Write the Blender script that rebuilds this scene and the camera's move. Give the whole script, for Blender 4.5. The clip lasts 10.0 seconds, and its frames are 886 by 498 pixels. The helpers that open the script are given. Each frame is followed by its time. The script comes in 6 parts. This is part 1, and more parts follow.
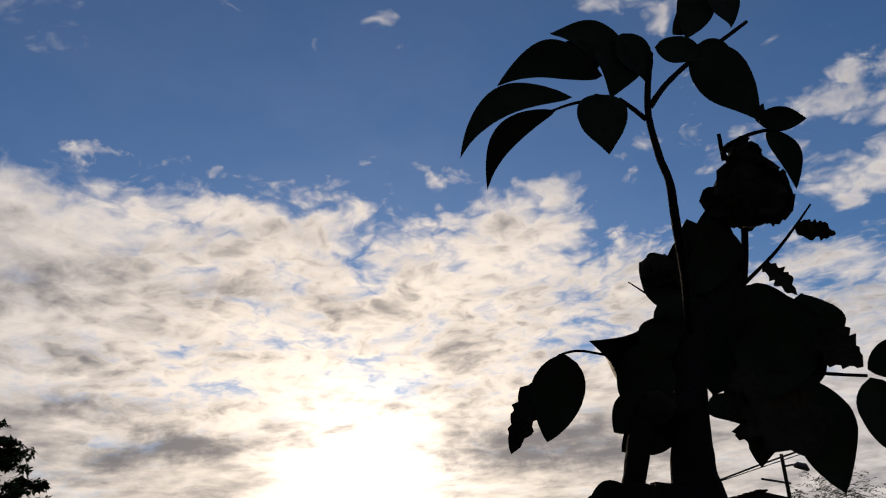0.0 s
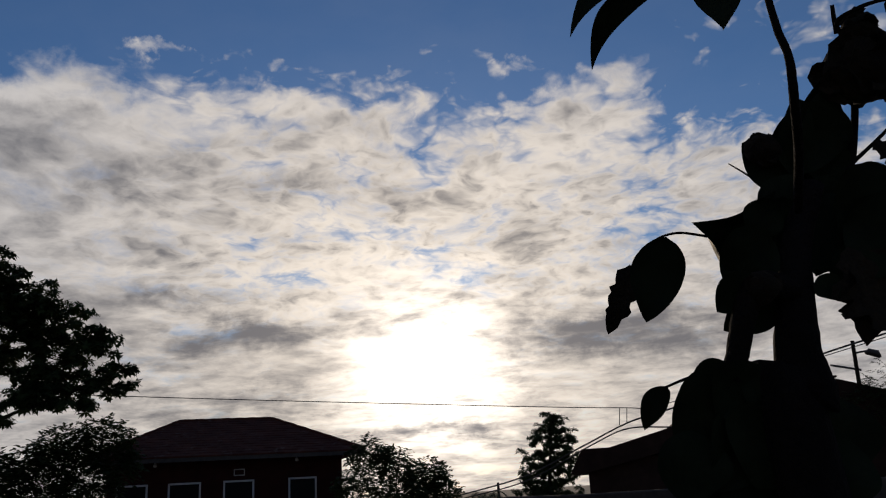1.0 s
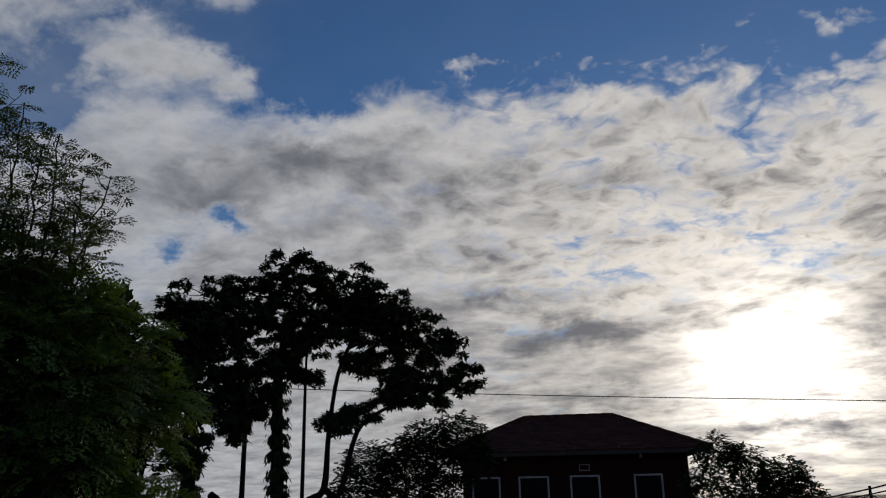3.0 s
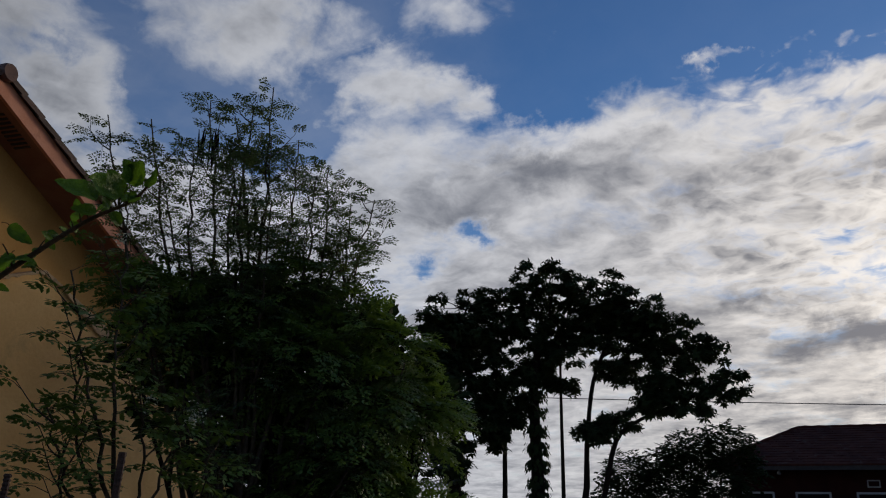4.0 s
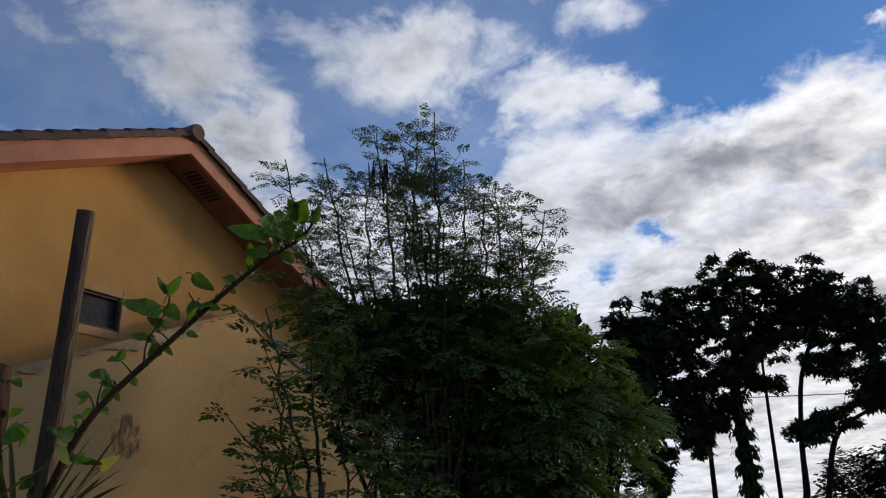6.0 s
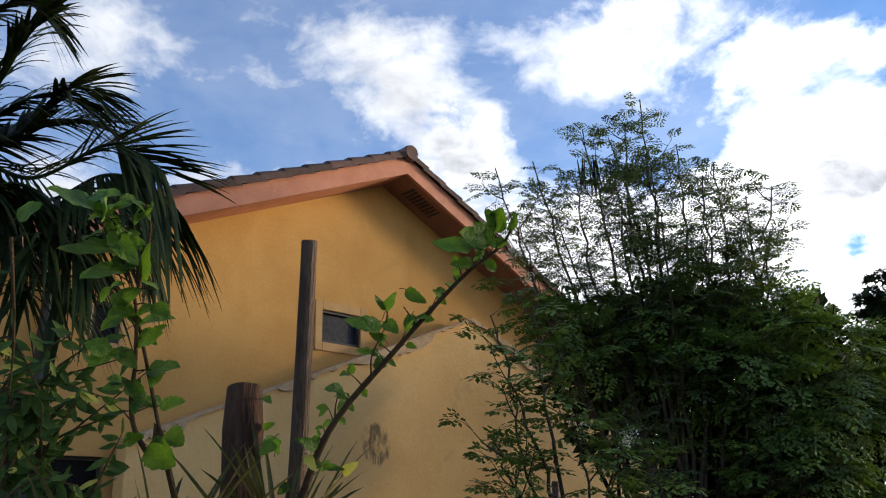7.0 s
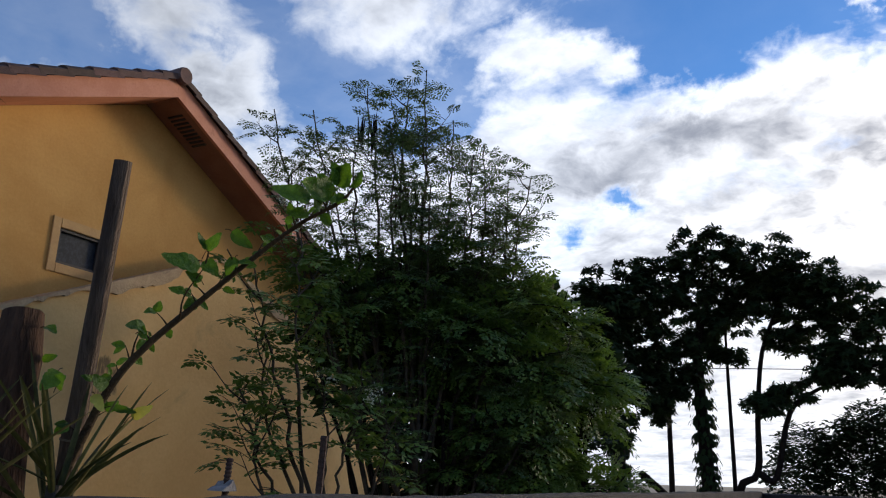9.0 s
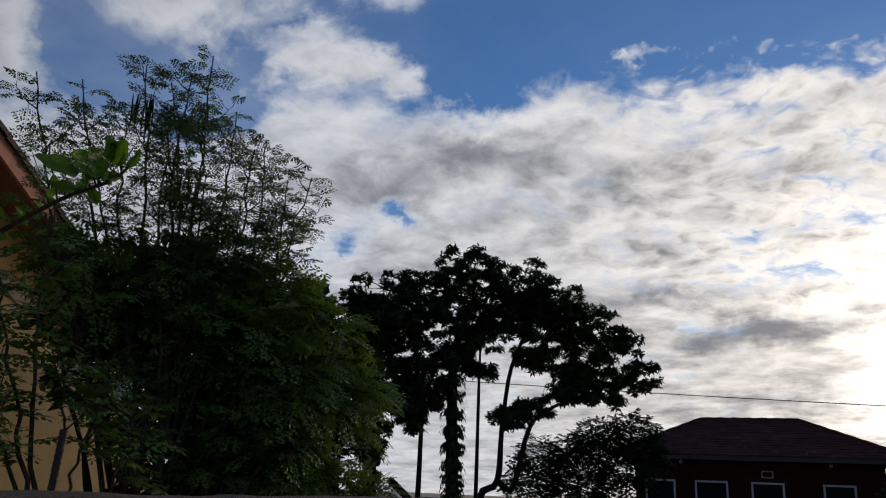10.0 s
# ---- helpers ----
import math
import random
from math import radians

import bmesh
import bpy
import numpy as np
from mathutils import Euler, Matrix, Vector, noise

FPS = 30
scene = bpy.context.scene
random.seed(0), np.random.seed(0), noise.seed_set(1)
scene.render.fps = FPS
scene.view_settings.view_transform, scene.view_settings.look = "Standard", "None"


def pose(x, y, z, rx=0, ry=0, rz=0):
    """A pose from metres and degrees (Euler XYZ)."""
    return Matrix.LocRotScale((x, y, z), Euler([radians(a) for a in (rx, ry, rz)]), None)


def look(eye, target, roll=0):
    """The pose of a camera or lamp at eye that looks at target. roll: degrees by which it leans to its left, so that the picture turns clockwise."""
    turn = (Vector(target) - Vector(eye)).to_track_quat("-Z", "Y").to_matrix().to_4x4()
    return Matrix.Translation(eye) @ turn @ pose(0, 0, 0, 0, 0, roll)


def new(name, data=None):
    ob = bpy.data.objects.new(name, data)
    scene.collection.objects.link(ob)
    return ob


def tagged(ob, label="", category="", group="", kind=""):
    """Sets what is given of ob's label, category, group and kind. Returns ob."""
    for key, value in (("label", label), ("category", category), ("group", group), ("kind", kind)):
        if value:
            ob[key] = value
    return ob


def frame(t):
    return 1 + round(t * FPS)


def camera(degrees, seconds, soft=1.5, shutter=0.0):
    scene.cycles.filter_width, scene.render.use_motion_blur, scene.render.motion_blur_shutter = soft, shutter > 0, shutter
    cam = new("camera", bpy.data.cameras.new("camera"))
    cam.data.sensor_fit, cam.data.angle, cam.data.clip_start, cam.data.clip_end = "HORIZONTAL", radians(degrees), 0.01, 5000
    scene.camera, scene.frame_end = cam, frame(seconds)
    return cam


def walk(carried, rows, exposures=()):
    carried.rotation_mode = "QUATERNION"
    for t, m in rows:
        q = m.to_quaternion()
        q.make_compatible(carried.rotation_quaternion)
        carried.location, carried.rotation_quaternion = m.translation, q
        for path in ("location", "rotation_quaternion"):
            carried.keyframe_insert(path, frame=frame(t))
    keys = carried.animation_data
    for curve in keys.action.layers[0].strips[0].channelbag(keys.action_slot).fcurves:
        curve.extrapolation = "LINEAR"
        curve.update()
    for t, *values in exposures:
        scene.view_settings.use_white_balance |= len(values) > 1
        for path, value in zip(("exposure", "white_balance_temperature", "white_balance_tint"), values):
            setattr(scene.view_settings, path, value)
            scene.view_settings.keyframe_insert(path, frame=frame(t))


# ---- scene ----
cam = camera(56.87, 10.0, 1.15)
PATH = [
    (0.0, pose(-0.224, -0.026, 1.619, 113.98, 3.93, 0.00)),
    (0.5, pose(-0.243, -0.043, 1.597, 109.72, 3.84, 1.89)),
    (1.0, pose(-0.271, -0.035, 1.611, 106.61, 3.14, 4.45)),
    (1.5, pose(-0.288, -0.012, 1.619, 105.74, 2.69, 5.74)),
    (2.0, pose(-0.324, -0.040, 1.605, 105.12, 2.21, 6.19)),
    (2.5, pose(-0.331, -0.038, 1.614, 106.00, 1.73, 16.97)),
    (2.7, pose(-0.339, -0.054, 1.610, 106.64, 1.64, 21.53)),
    (3.8, pose(-0.381, -0.139, 1.589, 107.53, -1.00, 40.84)),
    (4.0, pose(-0.389, -0.155, 1.585, 107.82, -1.03, 44.45)),
    (4.5, pose(-0.402, -0.163, 1.599, 108.11, -0.62, 50.56)),
    (5.0, pose(-0.421, -0.142, 1.601, 108.28, 0.30, 53.67)),
    (5.2, pose(-0.423, -0.131, 1.604, 108.33, 0.61, 54.10)),
    (6.3, pose(-0.432, -0.070, 1.619, 109.12, 0.94, 64.15)),
    (6.5, pose(-0.434, -0.059, 1.622, 109.27, 0.99, 70.48)),
    (7.0, pose(-0.370, -0.049, 1.605, 109.02, 1.42, 74.63)),
    (7.5, pose(-0.403, -0.052, 1.629, 106.21, 0.68, 73.41)),
    (8.0, pose(-0.409, -0.091, 1.631, 104.84, -0.50, 69.75)),
    (8.5, pose(-0.451, -0.167, 1.638, 105.24, -1.59, 60.66)),
    (9.0, pose(-0.484, -0.260, 1.631, 105.66, -1.58, 55.05)),
    (9.5, pose(-0.519, -0.324, 1.637, 106.13, -1.96, 46.45)),
    (10.0, pose(-0.480, -0.289, 1.615, 106.63, -2.48, 38.26)),
]
EXPOSURES = [(0, -0.18, 6950, 14), (1.0, -0.5, 6600, 12), (2.7, -0.68, 6250, 10), (4.0, -0.25, 6200, 11), (5.0, 0.22, 6250, 12), (6.5, 0.65, 6150, 10), (7.0, 1.4, 6450, 9), (7.5, 1.7, 6550, 10), (8.2, 1.7, 6550, 10), (8.5, 1.35, 6300, 10), (9.0, 0.8, 6000, 10), (9.5, 0.2, 6000, 10), (10.0, -0.05, 6250, 10)]
walk(cam, PATH, EXPOSURES)

# ---- sky, sun ----
SUN_AZ, SUN_EL = -4.8, 7.8


def heading(az, el):
    """A unit vector: az degrees clockwise from +y, el degrees above the horizon."""
    a, e = radians(az), radians(el)
    return Vector((math.sin(a) * math.cos(e), math.cos(a) * math.cos(e), math.sin(e)))


class Nodes:
    """Short hand for a node tree."""

    def __init__(self, tree):
        self.tree = tree
        tree.nodes.clear()

    def add(self, kind):
        return self.tree.nodes.new(kind)

    def put(self, socket, value):
        if isinstance(value, bpy.types.NodeSocket):
            self.tree.links.new(value, socket)
        else:
            socket.default_value = value

    def math(self, op, a, b=0.0, c=0.0, clamp=False):
        node = self.add("ShaderNodeMath")
        node.operation, node.use_clamp = op, clamp
        for socket, value in zip(node.inputs, (a, b, c)):
            self.put(socket, value)
        return node.outputs[0]

    def vec(self, op, a, b=(0, 0, 0)):
        node = self.add("ShaderNodeVectorMath")
        node.operation = op
        self.put(node.inputs[0], a)
        self.put(node.inputs[1], b)
        return node.outputs["Value"] if op in ("DOT_PRODUCT", "LENGTH") else node.outputs["Vector"]

    def step(self, value, lo, hi, to_lo=0.0, to_hi=1.0):
        node = self.add("ShaderNodeMapRange")
        node.interpolation_type = "SMOOTHSTEP"
        for socket, v in zip(node.inputs, (value, lo, hi, to_lo, to_hi)):
            self.put(socket, v)
        return node.outputs[0]

    def noise(self, where, scale, detail=4.0, rough=0.5, warp=0.0):
        node = self.add("ShaderNodeTexNoise")
        self.put(node.inputs["Vector"], where)
        for key, v in (("Scale", scale), ("Detail", detail), ("Roughness", rough), ("Distortion", warp)):
            node.inputs[key].default_value = v
        return node.outputs["Fac"]

    def mix(self, factor, a, b):
        node = self.add("ShaderNodeMix")
        node.data_type = "RGBA"
        self.put(node.inputs[0], factor)
        self.put(node.inputs[6], a if isinstance(a, bpy.types.NodeSocket) else (*a, 1))
        self.put(node.inputs[7], b if isinstance(b, bpy.types.NodeSocket) else (*b, 1))
        return node.outputs[2]


def make_sky():
    world = bpy.data.worlds.new("evening_sky")
    scene.world = world
    world.use_nodes = True
    n = Nodes(world.node_tree)
    way = n.add("ShaderNodeTexCoord").outputs["Generated"]
    way = n.vec("NORMALIZE", way)
    xyz = n.add("ShaderNodeSeparateXYZ")
    n.put(xyz.inputs[0], way)
    x, y, z = xyz.outputs

    def tossed(where, scale, detail, amount, rough=0.58):
        """The place, strayed by a noise."""
        node = n.add("ShaderNodeTexNoise")
        n.put(node.inputs["Vector"], where)
        for key, v in (("Scale", scale), ("Detail", detail), ("Roughness", rough)):
            node.inputs[key].default_value = v
        return n.vec("ADD", where, n.vec("MULTIPLY", n.vec("SUBTRACT", node.outputs["Color"], (0.5, 0.5, 0.5)), amount))

    # the cloud deck seen in perspective: its fleece flattens towards the horizon
    up = n.math("ADD", n.math("MAXIMUM", z, 0.0), 0.16)
    flat = n.add("ShaderNodeCombineXYZ")
    n.put(flat.inputs[0], n.math("DIVIDE", x, up))
    n.put(flat.inputs[1], n.math("DIVIDE", y, up))
    deck = tossed(flat.outputs[0], 2.2, 4.0, (0.22, 0.22, 0.0))

    # compass bearing and height in degrees, frayed by a noise
    loose = n.add("ShaderNodeSeparateXYZ")
    n.put(loose.inputs[0], n.vec("NORMALIZE", tossed(way, 8.0, 8.0, (0.20, 0.20, 0.13), 0.62)))
    az = n.math("MULTIPLY", n.math("ARCTAN2", loose.outputs[0], loose.outputs[1]), 180 / math.pi)
    el = n.math("MULTIPLY", n.math("ARCSINE", loose.outputs[2]), 180 / math.pi)

    def bump(value, centre, width, height, plus=0.0):
        u = n.math("DIVIDE", n.math("SUBTRACT", value, centre), width)
        return n.math("MULTIPLY_ADD", n.math("POWER", math.exp(-1), n.math("MULTIPLY", u, u)), height, plus)

    def spots(rows):
        total = 0.0
        for a, e, wide, high, weight in rows:
            u = n.math("DIVIDE", n.math("SUBTRACT", az, a), wide)
            v = n.math("DIVIDE", n.math("SUBTRACT", el, e), high)
            near = n.math("MULTIPLY_ADD", u, u, n.math("MULTIPLY", v, v))
            total = n.math("MULTIPLY_ADD", n.math("POWER", math.exp(-1), near), weight, total)
        return total

    # one broad bank low over the sunset, whose upper edge rises and falls
    edge = bump(az, -33, 4, 1.6, 26.3)
    edge = bump(az, -14, 9, 3.0, edge)
    edge = bump(az, 7, 4, 1.6, edge)
    edge = n.math("ADD", edge, n.step(az, 8, 34, 0.0, -8.0))
    edge = n.math("ADD", edge, n.step(az, -60, -42, -3.5, 0.0))
    edge = n.math("ADD", edge, n.step(az, -150, -110, -5.0, 0.0))
    bank = n.step(n.math("SUBTRACT", el, edge), -3.6, 2.4, 0.92, 0.0)
    fleece = n.noise(deck, 3.6, 9.0, 0.60)
    cells = n.add("ShaderNodeTexVoronoi")
    cells.feature = "SMOOTH_F1"
    n.put(cells.inputs["Vector"], tossed(deck, 10.0, 3.0, (0.07, 0.07, 0.0)))
    for key, v in (("Scale", 13.0), ("Detail", 2.0), ("Roughness", 0.55), ("Lacunarity", 2.3), ("Smoothness", 0.7)):
        cells.inputs[key].default_value = v
    puff = n.math("MULTIPLY_ADD", cells.outputs["Distance"], -1.0, 0.55)
    mackerel = n.math("MULTIPLY", n.step(az, -38, -12), n.step(el, 9, 17))
    depth = n.math("MULTIPLY_ADD", n.math("SUBTRACT", fleece, 0.5), FLEECE, bank)
    depth = n.math("ADD", depth, n.math("MULTIPLY", puff, n.math("MULTIPLY_ADD", mackerel, 0.85, 0.25)))
    open_side = n.step(az, -62, -42, 1.0, 0.0)
    depth = n.math("MULTIPLY_ADD", mackerel, 0.10, n.math("ADD", depth, spots(COVER_SPOTS)))
    depth = n.math("ADD", depth, spots(CLEAR_SPOTS))
    cover = n.step(depth, -0.25, 0.80)
    veil = n.step(az, -60, -35, 0.20, 0.03)
    cover = n.math("MAXIMUM", cover, n.math("MULTIPLY", veil, n.step(fleece, 0.25, 0.7, 0.5, 1.2)))
    # thin cloud is bright, thick cloud grey; rims towards the sun catch the light
    beyond = n.noise(n.vec("ADD", deck, (0.0, 0.035, 0.0)), 3.6, 9.0, 0.60)
    rim = n.math("MULTIPLY", n.math("SUBTRACT", fleece, beyond), RIM)
    billow = n.noise(deck, 6.5, 5.0, 0.50)
    heavy = n.math("SUBTRACT", n.math("ADD", depth, spots(GREY_SPOTS)), rim)
    heavy = n.math("MULTIPLY_ADD", n.math("SUBTRACT", billow, 0.5), n.step(el, 3, 15, 0.3 * BILLOW, BILLOW), heavy)
    heavy = n.math("MULTIPLY_ADD", open_side, -0.08, heavy)
    shade = n.step(heavy, 0.15, 1.90, 1.0, 0.0)
    sunward = n.math("MAXIMUM", n.vec("DOT_PRODUCT", way, heading(SUN_AZ, SUN_EL)), 0.0)
    wide = n.math("POWER", sunward, 22.0)
    close = n.math("POWER", sunward, 260.0)
    colour = n.mix(shade, CLOUD_GREY, CLOUD_WHITE)
    colour = n.mix(n.math("MULTIPLY", n.math("POWER", sunward, 7.0), 0.9), colour, n.mix(shade, WARM_GREY, WARM_WHITE))
    glow = n.math("ADD", n.math("MULTIPLY", wide, 0.62), n.math("MULTIPLY", close, n.math("MULTIPLY_ADD", shade, 2.2, 1.0)))
    side = n.step(n.vec("DOT_PRODUCT", way, heading(SUN_AZ, 0)), 0.1, 0.95, 0.5, 1.0)
    glow = n.math("ADD", glow, side)
    cloud = n.add("ShaderNodeBackground")
    n.put(cloud.inputs[0], colour)
    n.put(cloud.inputs[1], glow)
    sky = n.add("ShaderNodeTexSky")
    sky.sky_type, sky.sun_disc = "NISHITA", False
    sky.sun_elevation, sky.sun_rotation = radians(SUN_EL), radians(SUN_AZ)
    sky.air_density, sky.dust_density, sky.ozone_density = 1.0, 0.4, 5.5
    clear = n.add("ShaderNodeBackground")
    n.put(clear.inputs[0], sky.outputs[0])
    clear.inputs[1].default_value = 0.125
    both = n.add("ShaderNodeMixShader")
    n.put(both.inputs[0], cover)
    n.put(both.inputs[1], clear.outputs[0])
    n.put(both.inputs[2], cloud.outputs[0])
    out = n.add("ShaderNodeOutputWorld")
    n.put(out.inputs[0], both.outputs[0])


CLOUD_GREY, CLOUD_WHITE = (0.20, 0.215, 0.255), (0.80, 0.81, 0.84)
WARM_GREY, WARM_WHITE = (0.20, 0.185, 0.18), (0.92, 0.81, 0.665)
FLEECE, RIM, BILLOW = 2.3, 2.8, 1.35
# bearing, height, reach across, reach upwards, weight
COVER_SPOTS = [(-60, 31.2, 5.5, 2.6, 0.85), (-57.3, 33, 3, 1.5, 0.5), (-49.5, 28.8, 3.4, 1.6, 0.9), (-45, 28, 3, 1.1, 0.7), (-42, 27.2, 2, 0.8, 0.6), (-50.5, 31.2, 2.2, 0.9, 0.5), (-46.4, 33.5, 4, 1.4, 0.45), (-71.5, 25.6, 4, 2.4, 0.9), (-77, 29, 5, 2.6, 0.75), (-79, 32.5, 7, 2, 0.6), (-67, 33.5, 6, 2, 0.5), (-24.3, 29.3, 1.7, 0.55, 0.8), (-21.3, 29.9, 2.4, 0.4, 0.5), (3.5, 29.4, 2.2, 0.6, 0.4), (34.5, 29.6, 1.8, 1.8, 0.95), (30, 29.4, 1.6, 0.8, 0.5), (32.5, 23.6, 2.2, 1.5, 0.7), (30, 19.6, 3, 1.5, 0.6), (-100, 31, 5, 3, 0.5)]
CLEAR_SPOTS = [(-91, 27.3, 6, 2.2, -0.8), (-84, 27, 3, 1.2, -0.5), (-73.5, 28, 1.8, 0.7, -0.5), (-54.6, 25.6, 3, 1.1, -0.6), (-66.5, 27, 2.2, 1.2, -0.35), (-54.5, 28.5, 2, 1.2, -0.2), (-38, 26.9, 4, 1.2, -0.6), (-37.5, 30, 5, 1.8, -0.4), (-43, 18.9, 2.2, 0.7, -1.0), (-45.5, 16.8, 1.8, 0.6, -0.7), (11, 17.5, 2.4, 0.9, -0.3), (22, 21.5, 5, 2.5, -0.3), (17, 24.5, 4, 1.5, -0.3), (2.6, 27.4, 2.5, 1.0, -0.5), (12, 33.5, 14, 3, -0.6), (-14, 35, 16, 4.5, -0.8), (-31, 31, 6, 2.5, -0.4)]
GREY_SPOTS = [(-38, 23.0, 5, 1.4, 0.6), (-32.5, 20.2, 3, 1.3, 0.4), (-26, 21.5, 4, 1.2, 0.4), (-23, 14.3, 3.5, 1.0, 0.6), (-17.6, 11.2, 5, 1.3, 1.0), (-25.5, 9.4, 6, 1.3, 0.45), (5, 10.0, 4.5, 1.2, 0.9), (12, 9.6, 5.5, 1.6, 0.85), (-4.0, 3.9, 8, 0.6, 0.55), (-18, 6.2, 6, 0.8, 0.5), (-44.6, 20.5, 4, 1.6, 0.55), (-12, 21, 5, 0.9, 0.3), (5, 22.5, 6, 2.5, -0.4), (-34, 24.9, 8, 0.7, -0.35), (-17, 27, 9, 1.0, -0.4), (-11, 16, 5, 2, -0.4), (-5.3, 8.6, 3.4, 1.9, -0.75)]
make_sky()

sun = new("sun", bpy.data.lights.new("sun", "SUN"))
sun.data.energy, sun.data.angle, sun.data.color = 1.5, radians(12), (1.0, 0.80, 0.56)
sun.matrix_world = look(heading(SUN_AZ, SUN_EL) * 50, (0, 0, 0))


# ---- materials ----
def surface(name, low, high, rough=0.8, scale=4.0, fine=40.0, bump=0.2, metal=0.0, stain=None, stain_scale=0.8, through_light=None, spec=0.5, patch=None, grain=None, vary=0.0):
    """A material of two colours mingled at two scales, with relief, and stains of a third colour if given."""
    m = bpy.data.materials.new(name)
    m.use_nodes = True
    n = Nodes(m.node_tree)
    where = n.add("ShaderNodeTexCoord").outputs["Object"]
    if grain:
        where = n.vec("MULTIPLY", where, (1.0, 1.0, grain))
    big, small = n.noise(where, scale, 5.0, 0.6, 0.4), n.noise(where, fine, 4.0, 0.65)
    blend = n.step(n.math("ADD", n.math("MULTIPLY", big, 0.65), n.math("MULTIPLY", small, 0.35)), 0.32, 0.68)
    colour = n.mix(blend, low, high)
    if stain:
        mark = n.step(n.noise(where, stain_scale, 7.0, 0.68, 0.8), 0.56, 0.72, 0.0, 0.75)
        colour = n.mix(mark, colour, stain)
    if patch:
        # one weathered patch of runs and blotches at a place of its own
        centre, half, tint = patch
        off = n.vec("MULTIPLY", n.vec("SUBTRACT", where, centre), (1 / half[0], 0.0, 1 / half[1]))
        near = n.step(n.vec("LENGTH", off), 0.5, 1.15, 1.0, 0.0)
        runs = n.noise(n.vec("MULTIPLY", where, (5.0, 1.0, 1.5)), 2.6, 6.0, 0.68, 0.2)
        mark = n.step(n.math("MULTIPLY", near, runs), 0.36, 0.54, 0.0, 0.85)
        colour = n.mix(mark, colour, tint)
    if vary:
        # each piece a little lighter or darker than the next
        own = n.add("ShaderNodeObjectInfo").outputs["Random"]
        tint = n.add("ShaderNodeHueSaturation")
        n.put(tint.inputs["Color"], colour)
        n.put(tint.inputs["Value"], n.math("MULTIPLY_ADD", own, 2 * vary, 1 - vary))
        n.put(tint.inputs["Hue"], n.math("MULTIPLY_ADD", own, -0.03, 0.515))
        colour = tint.outputs[0]
    shader = n.add("ShaderNodeBsdfPrincipled")
    n.put(shader.inputs["Base Color"], colour)
    n.put(shader.inputs["Roughness"], n.math("MULTIPLY_ADD", small, 0.25, rough - 0.12))
    shader.inputs["Metallic"].default_value = metal
    shader.inputs["Specular IOR Level"].default_value = spec
    if bump:
        relief = n.add("ShaderNodeBump")
        relief.inputs["Strength"].default_value = bump
        relief.inputs["Distance"].default_value = 0.02
        n.put(relief.inputs["Height"], n.math("ADD", small, big))
        n.put(shader.inputs["Normal"], relief.outputs[0])
    last = shader.outputs[0]
    if through_light:
        glow = n.add("ShaderNodeBsdfTranslucent")
        n.put(glow.inputs[0], n.mix(blend, [c * 0.7 for c in through_light], through_light))
        both = n.add("ShaderNodeAddShader")
        n.put(both.inputs[0], last)
        n.put(both.inputs[1], glow.outputs[0])
        last = both.outputs[0]
    out = n.add("ShaderNodeOutputMaterial")
    n.put(out.inputs[0], last)
    return m


PLASTER = surface("ochre_plaster", (0.52, 0.280, 0.080), (0.63, 0.365, 0.115), 0.9, 1.3, 30, 0.15, stain=(0.44, 0.25, 0.085), stain_scale=0.7, spec=0.2)
PLASTER_OLD = surface("pale_ochre_plaster", (0.75, 0.46, 0.172), (0.85, 0.565, 0.232), 0.9, 1.1, 26, 0.25, stain=(0.58, 0.37, 0.15), stain_scale=0.9, spec=0.2, patch=((-0.42, 0.18, 2.52), (0.30, 0.34), (0.17, 0.115, 0.06)))
COPING = surface("cracked_coping", (0.50, 0.34, 0.19), (0.66, 0.48, 0.27), 0.95, 6, 60, 0.6, stain=(0.22, 0.14, 0.09), stain_scale=5, spec=0.2)
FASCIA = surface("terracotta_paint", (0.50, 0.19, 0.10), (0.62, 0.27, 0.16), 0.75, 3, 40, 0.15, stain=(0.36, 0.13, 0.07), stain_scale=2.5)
# Under-roof boards darker than FASCIA, their shade put into the colour.
SOFFIT_SHADED = surface("shaded_soffit_board", (0.25, 0.105, 0.06), (0.33, 0.15, 0.088), 0.85, 3, 40, 0.1)
TILE = surface("brown_roof_tile", (0.06, 0.035, 0.028), (0.13, 0.075, 0.055), 0.85, 3, 50, 0.35, stain=(0.17, 0.13, 0.11), stain_scale=3, vary=0.35)
# Red wall paint taken darker, with the shade of its backlit face in it.
BRICK_RED = surface("backlit_red_wall", (0.022, 0.006, 0.005), (0.036, 0.010, 0.008), 0.9, 2, 30, 0.2, spec=0.1)
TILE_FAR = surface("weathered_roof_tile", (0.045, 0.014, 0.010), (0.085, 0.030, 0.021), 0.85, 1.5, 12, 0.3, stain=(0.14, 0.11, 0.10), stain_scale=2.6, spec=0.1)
WHITE_PAINT = surface("white_paint", (0.34, 0.34, 0.34), (0.48, 0.48, 0.48), 0.6, 4, 40, 0.05)
FRAME_TAN = surface("tan_window_frame", (0.44, 0.25, 0.085), (0.56, 0.34, 0.12), 0.7, 4, 40, 0.1)
# Low house against the sun: its unlit side is put into this colour.
LOW_HOUSE_BACKLIT = surface("low_house_backlit_dark", (0.018, 0.010, 0.008), (0.034, 0.019, 0.015), 0.9, 2, 20, 0.3, spec=0.08)
DARK_FRAME = surface("dark_window_frame", (0.02, 0.016, 0.014), (0.045, 0.035, 0.03), 0.6, 6, 50, 0.1)
